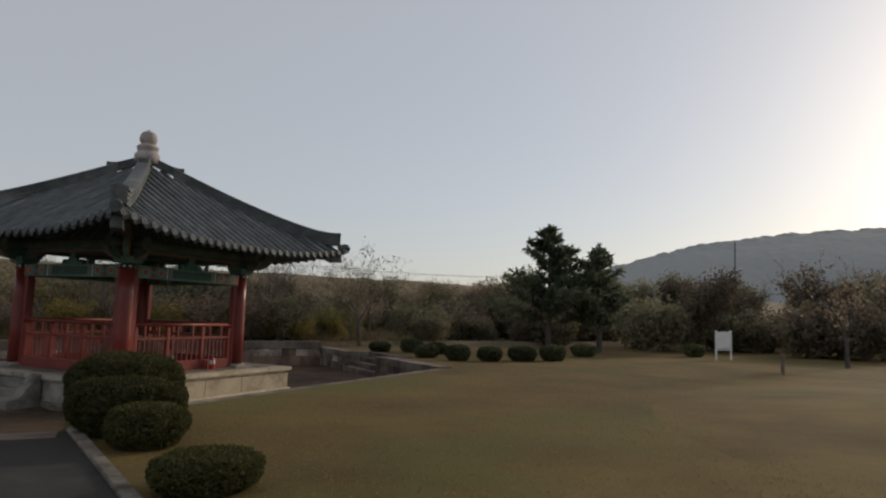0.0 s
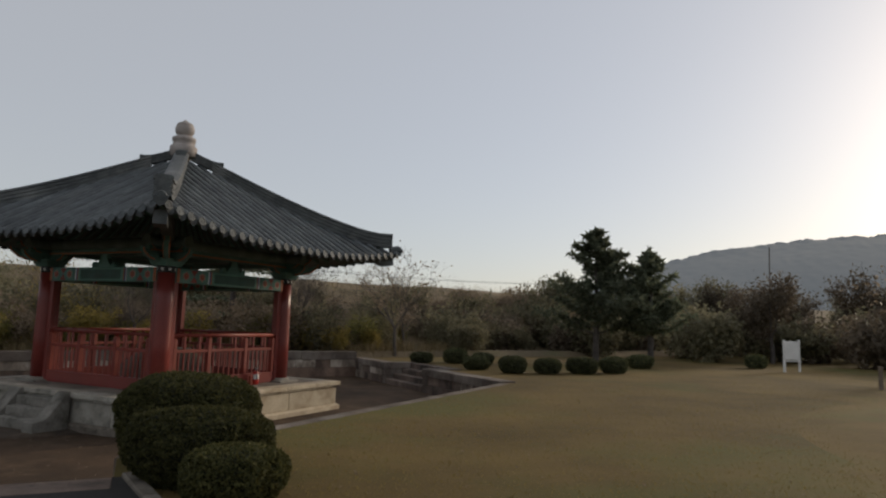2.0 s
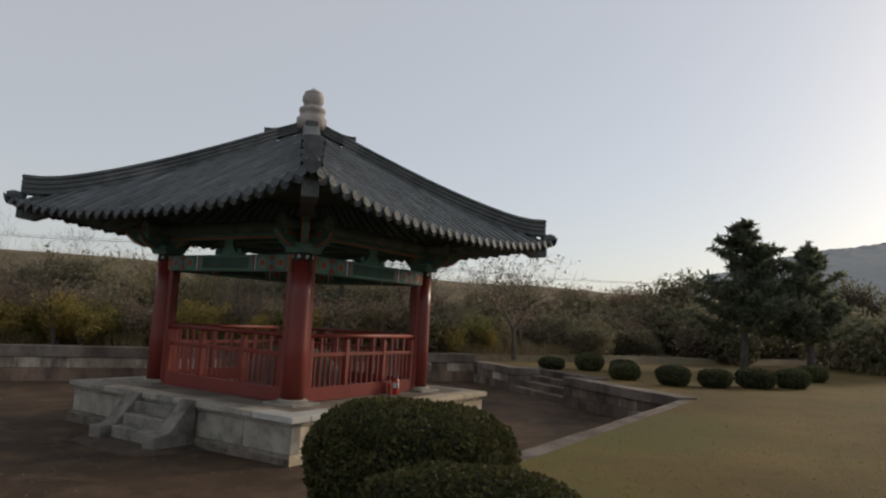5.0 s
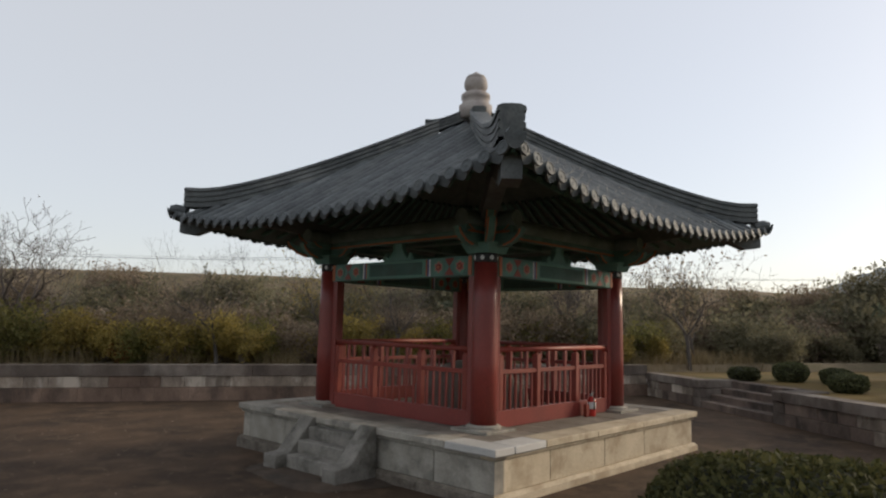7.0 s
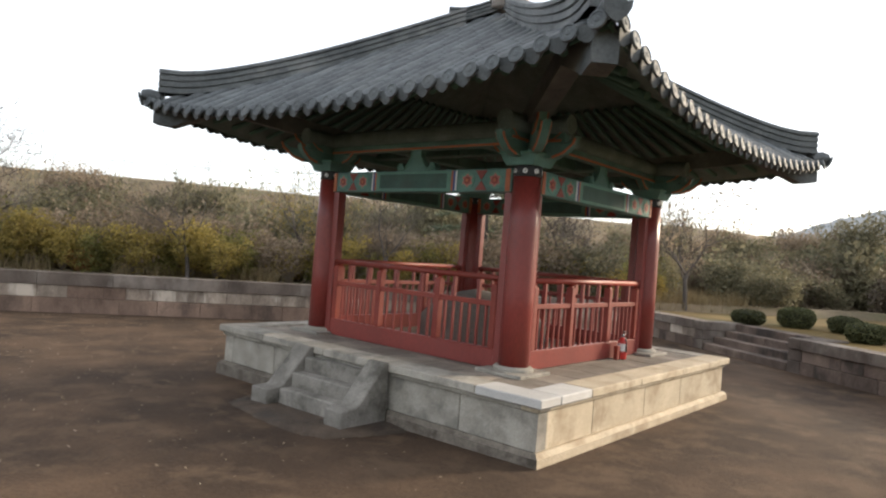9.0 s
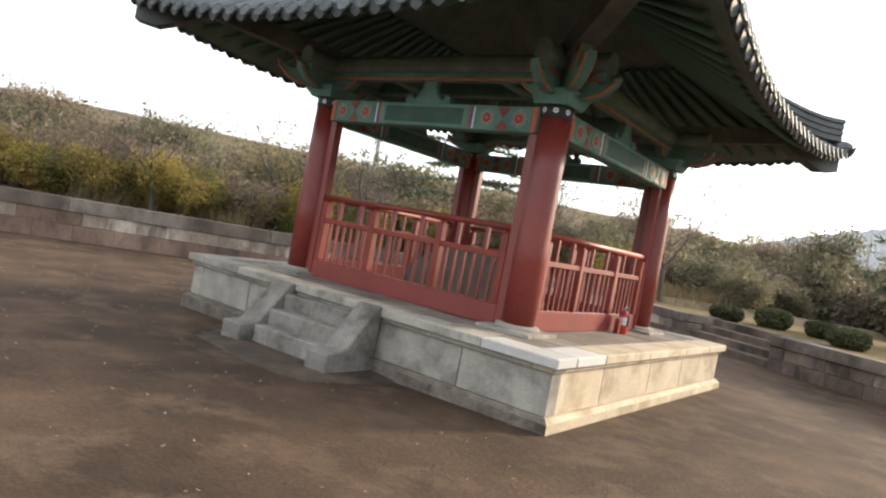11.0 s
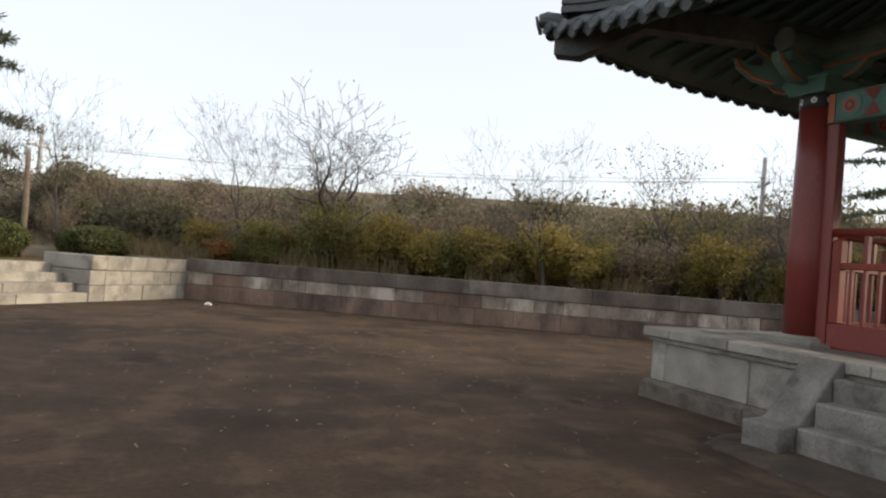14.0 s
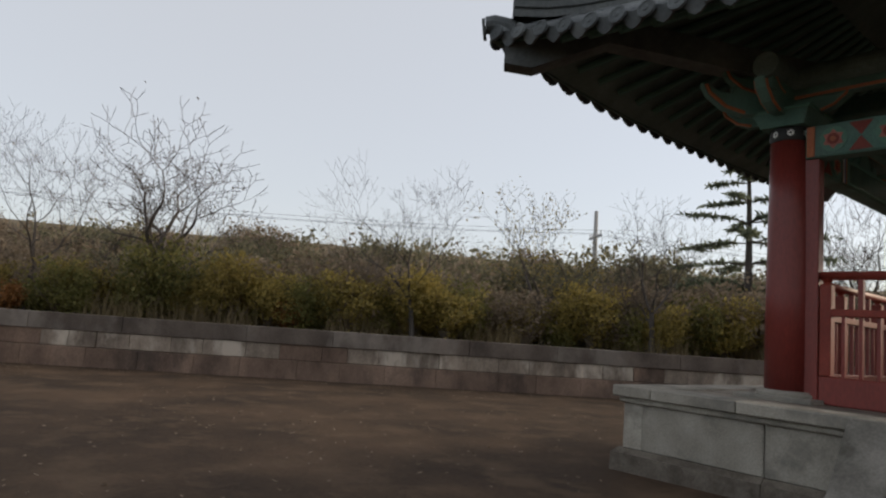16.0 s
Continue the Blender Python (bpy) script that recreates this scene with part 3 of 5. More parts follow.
def roof_z(x, d):
    t = (4.0 - d) / 3.7
    return 3.935 - 0.055 * max(0.0, 3.6 - d) + 2.48 * (0.97 * t + 0.03 * t * abs(t)) + 0.475 * (abs(x) / 4.15) ** 2.4 * max(0.0, d / 4.1)


ROWS_OF_TILES, PITCH = 28, 0.289
roof = thing("roof", "curved grey clay tiled pyramid roof with hip ridges", "")
roof.parent = pavilion
disc_bm = bmesh.new()
lathe(disc_bm, ((0.088, 0.0), (0.088, 0.03), (0.07, 0.034), (0.066, 0.026), (0.03, 0.026), (0.02, 0.034)), 14)
disc = bpy.data.meshes.new("end_tile")
disc_bm.to_mesh(disc)
disc_bm.free()
disc.materials.append(TILE)
drip_bm = prism([(-0.125, 0.03), (-0.06, -0.005), (0.0, -0.015), (0.06, -0.005), (0.125, 0.03), (0.122, -0.045), (0.095, -0.1), (0.05, -0.145), (0.0, -0.168), (-0.05, -0.145), (-0.095, -0.1), (-0.122, -0.045)], -0.016, 0.016)
drip = bpy.data.meshes.new("drip_tile")
drip_bm.to_mesh(drip)
drip_bm.free()
drip.materials.append(TILE)
row_meshes = []
for k in range(ROWS_OF_TILES + 1):
    x = (k - ROWS_OF_TILES / 2) * PITCH
    d0, d1 = eave(x) + 0.04, max(abs(x) * 0.995, 0.3)
    steps = max(2, int((d0 - d1) / 0.33))
    bm = bmesh.new()
    loops = []
    for s in range(steps + 1):
        for end in ((0,) if s in (0, steps) else (1, 0)):
            d = d0 + (d1 - d0) * s / steps
            r = 0.075 if end else 0.083
            z = roof_z(x, d) + 0.02
            loops.append([bm.verts.new((x + r * math.cos(a), -d, z + r * math.sin(a))) for a in (math.pi * q / 6 for q in range(7))])
    for p, q in zip(loops, loops[1:]):
        for j in range(6):
            bm.faces.new((p[j], p[j + 1], q[j + 1], q[j]))
    bmesh.ops.recalc_face_normals(bm, faces=bm.faces)
    me = bpy.data.meshes.new("cover_tile")
    bm.to_mesh(me)
    bm.free()
    me.materials.append(TILE)
    row_meshes.append((x, d0, me))
for m in QUARTERS:
    for x, d0, me in row_meshes:
        z = roof_z(x, d0) + 0.03
        ob = new("cover_tile", me)
        ob.matrix_basis, ob.parent = m, roof
        ob = new("end_tile", disc)
        ob.matrix_basis = m @ Matrix.Translation((x, -d0 - 0.01, z)) @ Matrix.Rotation(radians(78), 4, "X")
        ob.parent = roof
    for k in range(ROWS_OF_TILES):
        x = (k - ROWS_OF_TILES / 2 + 0.5) * PITCH
        slope = math.degrees(math.atan2(roof_z(x + 0.1, 4.0) - roof_z(x - 0.1, 4.0), 0.2))
        ob = new("drip_tile", drip)
        ob.matrix_basis = m @ Matrix.Translation((x, -eave(x) - 0.03, roof_z(x, eave(x)) + 0.045)) @ Matrix.Rotation(radians(-slope), 4, "Y") @ Matrix.Rotation(radians(14), 4, "X")
        ob.parent = roof


def roof_sheet(lower, nx, ny, wave):
    """One of the four slopes as a sheet, lowered, with the hollows of the trough tiles."""
    bm = bmesh.new()
    grid = []
    for j in range(ny + 1):
        row = []
        for i in range(nx + 1):
            s = -1 + 2 * i / nx
            r = j / ny
            x = s * (4.17 * (1 - r) + 0.02 * r)
            d = max(eave(x) * (1 - r) + 0.02 * r, abs(x))
            hollow = wave * (0.5 + 0.5 * math.cos(2 * math.pi * x / PITCH)) - wave
            row.append(bm.verts.new((x, -d, roof_z(x, d) - lower + hollow + (wave * 0.4 if j % 2 else 0))))
        grid.append(row)
    for j in range(ny):
        for i in range(nx):
            bm.faces.new((grid[j][i], grid[j][i + 1], grid[j + 1][i + 1], grid[j + 1][i]))
    return bm


for k, m in enumerate(QUARTERS):
    bm = roof_sheet(0.0, 112, 12, 0.03)
    bmesh.ops.transform(bm, matrix=m, verts=bm.verts)
    part("tile_bed", bm, TILE, roof)
    bm = roof_sheet(0.06, 24, 10, 0.0)
    bmesh.ops.reverse_faces(bm, faces=bm.faces)
    bmesh.ops.transform(bm, matrix=m, verts=bm.verts)
    part("soffit", bm, DARK_WOOD, roof, "dark green boards under the eaves")
    bm = bmesh.new()
    top, low = [], []
    for i in range(33):
        x = -4.15 + 8.3 * i / 32
        top.append(bm.verts.new((x, -eave(x) + 0.03, roof_z(x, eave(x)) - 0.02)))
        low.append(bm.verts.new((x, -eave(x) + 0.05, roof_z(x, eave(x)) - 0.055)))
    for i in range(32):
        bm.faces.new((low[i], low[i + 1], top[i + 1], top[i]))
    bmesh.ops.transform(bm, matrix=m, verts=bm.verts)
    part("eave_board", bm, GREEN, roof)
    for i in range(23):
        x = -3.85 + 7.7 * i / 22
        xi = x * 0.55
        di, do = 1.9, eave(x) - 0.28
        p = m @ Vector((xi, -di, roof_z(xi, di) - 0.16))
        q = m @ Vector((x, -do, roof_z(x, do) - 0.14))
        rod("rafter", GREEN_ROD, p, q, 0.045, roof)

LAYERS = ((0.15, 0.0), (0.15, 0.07), (0.125, 0.075), (0.125, 0.1), (0.15, 0.105), (0.15, 0.17), (0.125, 0.175), (0.125, 0.2), (0.15, 0.205), (0.15, 0.27), (0.13, 0.275), (0.13, 0.3), (0.165, 0.305), (0.16, 0.36), (0.1, 0.385), (0.0, 0.39))


def hip(points, scale):
    """A ridge of stacked tiles swept along points that lie on the diagonal x = -y of the first corner."""
    bm = bmesh.new()
    side = Vector((1, 1, 0)).normalized()
    outline = [(w, z) for w, z in LAYERS] + [(-w, z) for w, z in reversed(LAYERS[:-1])]
    loops = [[bm.verts.new(Vector(p) + side * w * scale + Vector((0, 0, z * scale * (0.74 + 0.06 * p[0])))) for w, z in outline] for p in points]
    for a, b in zip(loops, loops[1:]):
        for k in range(len(outline) - 1):
            bm.faces.new((a[k], a[k + 1], b[k + 1], b[k]))
    bm.faces.new(loops[0])
    bm.faces.new(list(reversed(loops[-1])))
    bmesh.ops.recalc_face_normals(bm, faces=bm.faces)
    return bm


for m in QUARTERS:
    line = [(d, -d, roof_z(d, d) + 0.0 + (0.12 * ((d - 3.4) / 0.62) ** 2 if d > 3.4 else 0)) for d in (4.02 - 3.5 * k / 14 for k in range(15))]
    bm = hip(line, 1.05)
    bmesh.ops.transform(bm, matrix=m, verts=bm.verts)
    part("hip_ridge", bm, RIDGE_TILE, roof, "stacked grey tile hip ridge with a square end")
    line = [(d, -d, roof_z(d, d) + 0.08 + (0.1 * ((d - 0.4) / 0.3) ** 2 if d > 0.4 else 0)) for d in (0.72, 0.6, 0.5, 0.35, 0.1)]
    bm = hip(line, 0.8)
    bmesh.ops.transform(bm, matrix=m, verts=bm.verts)
    part("upper_ridge", bm, RIDGE_TILE, roof)
    z = roof_z(4.1, 4.1)
    bm = bmesh.new()
    add_tube(bm, [(4.0, -4.0, z + 0.06), (4.16, -4.16, z + 0.11), (4.22, -4.22, z + 0.1)], [0.11, 0.105, 0.09], 12)
    bmesh.ops.transform(bm, matrix=m, verts=bm.verts)
    part("corner_tile", bm, TILE, roof)
    ob = new("drip_tile", drip)
    ob.matrix_basis = m @ Matrix.Translation((4.235, -4.235, z + 0.09)) @ Matrix.Rotation(radians(45), 4, "Z") @ Matrix.Rotation(radians(10), 4, "X")
    ob.parent = roof
    bm = bmesh.new()
    loops = []
    side = Vector((1, 1, 0)).normalized() * 0.12
    for d, up, down in ((1.8, 4.1, 3.84), (3.3, roof_z(3.3, 3.3) - 0.08, roof_z(3.3, 3.3) - 0.36), (3.85, z - 0.07, z - 0.4), (4.06, z - 0.04, z - 0.36)):
        c = Vector((d, -d, 0))
        loops.append([bm.verts.new(c + w + Vector((0, 0, h))) for w, h in ((-side, down), (side, down), (side, up), (-side, up))])
    for a, b in zip(loops, loops[1:]):
        for k in range(4):
            bm.faces.new((a[k], a[(k + 1) % 4], b[(k + 1) % 4], b[k]))
    bm.faces.new(loops[0])
    bm.faces.new(loops[-1])
    bmesh.ops.recalc_face_normals(bm, faces=bm.faces)
    bmesh.ops.transform(bm, matrix=m, verts=bm.verts)
    part("corner_rafter", bm, RIDGE_TILE, roof, "dark weathered corner rafter under the hip")

bm = bmesh.new()
lathe(bm, ((0.34, 6.45), (0.34, 6.72), (0.3, 6.75), (0.275, 6.76), (0.275, 6.86), (0.295, 6.88), (0.295, 6.95), (0.26, 6.98), (0.2, 6.99), (0.17, 7.02), (0.2, 7.05), (0.235, 7.12), (0.24, 7.2), (0.225, 7.27), (0.2, 7.3), (0.21, 7.31), (0.17, 7.36), (0.1, 7.39), (0.05, 7.43), (0.02, 7.45)), 24)
part("finial", bm, FINIAL, roof, "weathered pale stone finial with a rounded jewel", True)

# ---- things in and on the pavilion ----
BOULDER = surf("boulder_stone", (0.1, 0.085, 0.07), (0.2, 0.17, 0.14), 0.9, 2.0, 25.0, 0.5, (0.08, 0.075, 0.06), 1.0, 0.6)
bm = bmesh.new()
bmesh.ops.create_icosphere(bm, subdivisions=4, radius=1.0)
for v in bm.verts:
    k = 1 + 0.12 * noise.noise(v.co * 1.6) + 0.04 * noise.noise(v.co * 6)
    v.co = Vector((v.co.x * 1.25 * k, v.co.y * 0.95 * k, max(v.co.z, -0.12) * 0.84 * k))
ob = finish("boulder", bm, BOULDER, smooth=True)
ob.matrix_world = pose(-0.1, 0.15, H + 0.06)
tagged(ob, "rough domed brown boulder inside the pavilion railing", "boulder")

ext = thing("fire_extinguisher", "small red fire extinguisher with a white label on the platform", "extinguisher", (2.17, 0.85, H + 0.005))
bm = bmesh.new()
lathe(bm, ((0.07, 0.0), (0.075, 0.015), (0.075, 0.27), (0.06, 0.31), (0.03, 0.34), (0.022, 0.35)), 18)
part("cylinder", bm, surf("extinguisher_red", (0.42, 0.03, 0.025), (0.5, 0.04, 0.03), 0.3, 4.0, 60.0, 0.02), ext, smooth=True)
bm = bmesh.new()
lathe(bm, ((0.0765, 0.13), (0.0765, 0.25)), 18)
part("label", bm, WHITE, ext, "white printed label band")
bm = bmesh.new()
lathe(bm, ((0.025, 0.35), (0.025, 0.39), (0.018, 0.4)), 12)
part("valve", bm, METAL, ext)
bm = bmesh.new()
add_box(bm, -0.012, 0.012, -0.02, 0.11, 0.395, 0.41, 0.003)
add_box(bm, -0.012, 0.012, -0.02, 0.1, 0.43, 0.442, 0.003)
part("handle", bm, BLACK, ext)
bm = bmesh.new()
add_tube(bm, [(0.02, -0.02, 0.38), (0.07, -0.06, 0.37), (0.1, -0.07, 0.28), (0.09, -0.05, 0.12)], [0.011, 0.011, 0.011, 0.016], 8)
part("hose", bm, BLACK, ext)
part("bracket_box", box(-0.05, 0.02, -0.2, -0.1, 0.0, 0.22, 0.008), RAIL_RED, ext)

bm = bmesh.new()
rng = random.Random(3)
ring = [(-1.4, -3.2), (-1.4, -3.75), (-1.2, -4.1), (-0.7, -4.25), (-0.1, -4.3), (0.5, -4.38), (0.95, -4.2), (1.15, -3.8), (1.3, -3.2)]
pts = []
for (x0, y0), (x1, y1) in zip(ring, ring[1:]):
    for k in range(5):
        pts.append((x0 + (x1 - x0) * k / 5 + rng.uniform(-0.035, 0.035), y0 + (y1 - y0) * k / 5 + rng.uniform(-0.035, 0.035)))
pts.append(ring[-1])
hub, last = Vector((-0.05, -3.1)), None
for k, (x, y) in enumerate(pts):
    ray_ = Vector((x, y)) - hub
    row = [bm.verts.new((*(hub + ray_ * f), z + (0.012 * noise.noise((x * 3 * f, y * 3 * f, 2.0)) if f < 1 else 0))) for f, z in ((1.0, 0.003), (0.96, 0.022), (0.8, 0.045), (0.3, 0.06))]
    if last:
        for q in range(3):
            bm.faces.new((last[q], row[q], row[q + 1], last[q + 1]))
    last = row
bmesh.ops.recalc_face_normals(bm, faces=bm.faces)
for f in bm.faces:
    f.normal_update()
    if f.normal.z < 0:
        f.normal_flip()
tagged(finish("apron", bm, surf("apron_mortar", (0.038, 0.027, 0.019), (0.115, 0.083, 0.058), 0.95, 2.2, 30.0, 0.8, (0.045, 0.036, 0.028), 1.6, 0.8, depth=0.02)), "broken mortar apron round the foot of the stairs", "apron", kind="structure")


def cracks():
    bm = bmesh.new()
    r = random.Random(8)
    for (x, y), turn, n in (((3.2, -3.2), 250, 26), ((2.4, -6.2), 205, 30), ((0.3, -6.4), 120, 20), ((3.3, -5.2), 330, 18), ((-4.0, -6.0), 170, 26)):
        last = None
        for k in range(n):
            w = r.uniform(0.0005, 0.003)
            a, b = bm.verts.new((x - w, y, 0.005)), bm.verts.new((x + w, y + w, 0.005))
            if last:
                bm.faces.new((last[0], last[1], b, a))
            last = (a, b)
            turn += r.uniform(-28, 28)
            x, y = x + 0.12 * math.cos(radians(turn)), y + 0.12 * math.sin(radians(turn))
    return bm


tagged(finish("ground_crack", cracks(), surf("crack_dark", (0.02, 0.017, 0.014), (0.035, 0.03, 0.025), 1.0)), "fine dark cracks in the court floor", "cracks", kind="stuff")


# ---- plants ----
def leaf_cloud(name, pts, size, material, seed, spread=0.4, long=1.7):
    """Many small four-cornered leaves at pts, each turned its own way."""
    g = np.random.default_rng(seed)
    n = len(pts)
    pts = np.asarray(pts, float)
    a = g.normal(size=(n, 3))
    a /= np.linalg.norm(a, axis=1)[:, None]
    b = np.cross(a, g.normal(size=(n, 3)))
    b /= np.linalg.norm(b, axis=1)[:, None]
    s = size * g.uniform(1 - spread, 1 + spread, (n, 1)) / 2
    v = np.stack([pts - a * s * long, pts + b * s * 0.8, pts + a * s * long, pts - b * s * 0.8], 1).reshape(-1, 3)
    f = np.arange(4 * n).reshape(-1, 4)
    me = bpy.data.meshes.new(name)
    me.from_pydata(v.tolist(), [], f.tolist())
    me.materials.append(material)
    return me


BARK = surf("bark", (0.055, 0.047, 0.042), (0.125, 0.107, 0.095), 0.95, 3.0, 30.0, 0.5)
TWIG = surf("dry_twigs", (0.13, 0.1, 0.075), (0.24, 0.19, 0.14), 0.95, 3.0, 30.0, 0.3)
LEAF_HEDGE = leafy("clipped_leaves", (0.036, 0.04, 0.015), (0.1, 0.093, 0.032), rough=0.8, back=0.3)
LEAF_YELLOW = leafy("yellowing_leaves", (0.19, 0.155, 0.05), (0.41, 0.315, 0.095), back=0.5)
LEAF_GREEN = leafy("autumn_green_leaves", (0.11, 0.115, 0.04), (0.28, 0.25, 0.085), back=0.5)
LEAF_OLIVE = leafy("olive_leaves", (0.11, 0.105, 0.065), (0.25, 0.225, 0.14), back=0.5)
LEAF_BROWN = leafy("dry_brown_leaves", (0.14, 0.108, 0.075), (0.29, 0.23, 0.165), back=0.5)
LEAF_RUST = leafy("rust_leaves", (0.11, 0.078, 0.052), (0.22, 0.16, 0.11), back=0.5)
# the dry brown leaves darkened: backlight put into the colour of the far growth
LEAF_BROWN_BACKLIT = leafy("backlit_brown_leaves", (0.075, 0.06, 0.043), (0.165, 0.13, 0.092), back=0.35)
NEEDLES = leafy("conifer_needles", (0.065, 0.078, 0.052), (0.155, 0.17, 0.11), back=0.5)
STRAW = leafy("dry_straw", (0.16, 0.12, 0.06), (0.32, 0.25, 0.14))
GRASS = leafy("lawn_blades", (0.14, 0.115, 0.04), (0.24, 0.185, 0.075), back=0.6)


def blob_points(g, n, radius, height, lumps):
    """Points in a heap of overlapping lumps, thicker towards its outside."""
    c = np.stack([g.uniform(-0.6, 0.6, lumps) * radius, g.uniform(-0.6, 0.6, lumps) * radius, g.uniform(0.25, 0.75, lumps) * height], 1)
    k = g.integers(0, lumps, n)
    d = g.normal(size=(n, 3))
    d /= np.linalg.norm(d, axis=1)[:, None]
    r = g.uniform(0.35, 1.05, (n, 1)) ** 0.6
    p = c[k] + d * r * np.array([radius * 0.48, radius * 0.48, height * 0.33])
    p[:, 2] = np.abs(p[:, 2])
    return p


def shrub(name, seed, radius, height, leaves, size, material, twigs, label, category="shrub"):
    g = np.random.default_rng(seed)
    r = random.Random(seed)
    e = thing(name, label, category)
    bm = bmesh.new()
    ends = []
    for _ in range(twigs):
        a, reach, h = r.uniform(0, 6.28), radius * r.uniform(0.2, 1.0), height * r.uniform(0.5, 1.12)
        b = [(reach * t * math.cos(a) + r.uniform(-0.05, 0.05), reach * t * math.sin(a) + r.uniform(-0.05, 0.05), h * (1 - (1 - t) ** 1.7)) for t in (0, 0.35, 0.7, 1.0)]
        add_tube(bm, b, [0.012, 0.009, 0.006, 0.003], 3)
        ends += b[1:]
    part("branchwork", bm, TWIG, e)
    near = np.array(ends)[g.integers(0, len(ends), leaves // 3)] + g.normal(size=(leaves // 3, 3)) * 0.09 * radius
    pts = np.concatenate([blob_points(g, leaves - leaves // 3, radius, height, 9), near])
    ob = new("foliage", leaf_cloud("foliage", pts, size, material, seed))
    ob.parent = e
    return e


def scatter(proto, places, group, r, low=0.8, high=1.25):
    """The first place takes the thing itself, the others its copies."""
    proto["group"] = group
    for k, p in enumerate(places):
        s = r.uniform(low, high)
        m = pose(p[0], p[1], p[2], 0, 0, r.uniform(0, 360)) @ Matrix.Diagonal((s * r.uniform(0.85, 1.15), s, s * r.uniform(0.85, 1.15), 1))
        if k:
            c = copy_thing(proto, Matrix.Identity(4))
            c.matrix_basis = m
        else:
            proto.matrix_basis = m


NW_OUT = Vector((-NW_DIR.y, NW_DIR.x))


def beyond(u, v):
    """A place u along the long wall from its west end and v behind it."""
    return CORNER_W + NW_DIR * u + NW_OUT * v


def bank_height(u, v):
    t = min(max((v - 3.0) / 20.0, 0.0), 1.0)
    rough = 0.35 * noise.noise((u * 0.11, v * 0.13, 0.0)) + 0.12 * noise.noise((u * 0.45, v * 0.45, 3.0))
    edge = min(max(v / 3.0, 0.0), 1.0) * (1 - min(max((v - 20) / 3.0, 0.0), 1.0) * 0.75)
    fall = 1.0 if v < 30 else max(0.0, 1 - (v - 30) / 18.0)
    return LEVEL + 0.26 * max(0.0, 1 - max(0.0, v - 3) / 4) + fall * (4.75 * (t * t * (3 - 2 * t)) + rough * edge * min(1.0, 0.2 + t * 3)) + 0.01 - 0.3 * (v < 0.8)


us, vs = np.linspace(-140, 190, 166), np.concatenate([np.linspace(0.6, 26, 40), np.linspace(28, 52, 9)])
bm = bmesh.new()
grid = []
for u in us:
    line = []
    for v in vs:
        p = beyond(u, v)
        line.append(bm.verts.new((p.x, p.y, bank_height(u, v))))
    grid.append(line)
for a, b in zip(grid, grid[1:]):
    for k in range(len(vs) - 1):
        bm.faces.new((a[k], b[k], b[k + 1], a[k + 1]))
bmesh.ops.recalc_face_normals(bm, faces=bm.faces)
ob = finish("embankment", bm, BANK, smooth=True)
tagged(ob, "long brown overgrown embankment behind the court", "embankment", kind="structure")

r = random.Random(21)
g = np.random.default_rng(5)


def on_bank(u0, u1, v0, v1, n):
    out_ = []
    for k in range(n):
        u, v = u0 + (u1 - u0) * (k + r.uniform(0.1, 0.9)) / n, r.uniform(v0, v1)
        p = beyond(u, v)
        out_.append((p.x, p.y, bank_height(u, v) - 0.05))
    return out_


scatter(shrub("yellow_shrub", 1, 1.05, 1.35, 5200, 0.06, LEAF_YELLOW, 36, "yellowing leafy shrub on the slope behind the wall"), on_bank(-1, 26, 1.4, 2.6, 20) + on_bank(0, 30, 3.5, 6, 14), "shrubs behind the wall", r, 0.7, 1.1)
scatter(shrub("green_shrub", 2, 1.1, 1.45, 5200, 0.06, LEAF_GREEN, 36, "green and yellow leafy shrub on the slope behind the wall"), on_bank(0, 26, 1.5, 2.6, 13) + on_bank(-6, 34, 4, 8, 14), "shrubs behind the wall", r, 0.7, 1.15)
scatter(shrub("olive_bush", 3, 1.5, 1.6, 5000, 0.08, LEAF_OLIVE, 40, "dull olive bush on the embankment"), on_bank(-30, 60, 4, 13, 56) + on_bank(20, 60, 1.5, 6, 16), "brush on the embankment", r, 0.8, 1.5)
scatter(shrub("brown_brush", 4, 1.4, 1.5, 4000, 0.07, LEAF_BROWN, 70, "dry brown brush on the embankment"), on_bank(-35, 75, 3.5, 14, 84) + on_bank(-2, 28, 2.2, 4, 14), "brush on the embankment", r, 0.7, 1.4)
scatter(shrub("bare_brush", 5, 1.1, 1.8, 500, 0.07, LEAF_BROWN, 150, "bare twiggy brush with a few dry leaves"), on_bank(-15, 50, 5, 12, 22) + on_bank(0, 26, 2.0, 3.6, 10), "brush on the embankment", r, 0.6, 1.2)


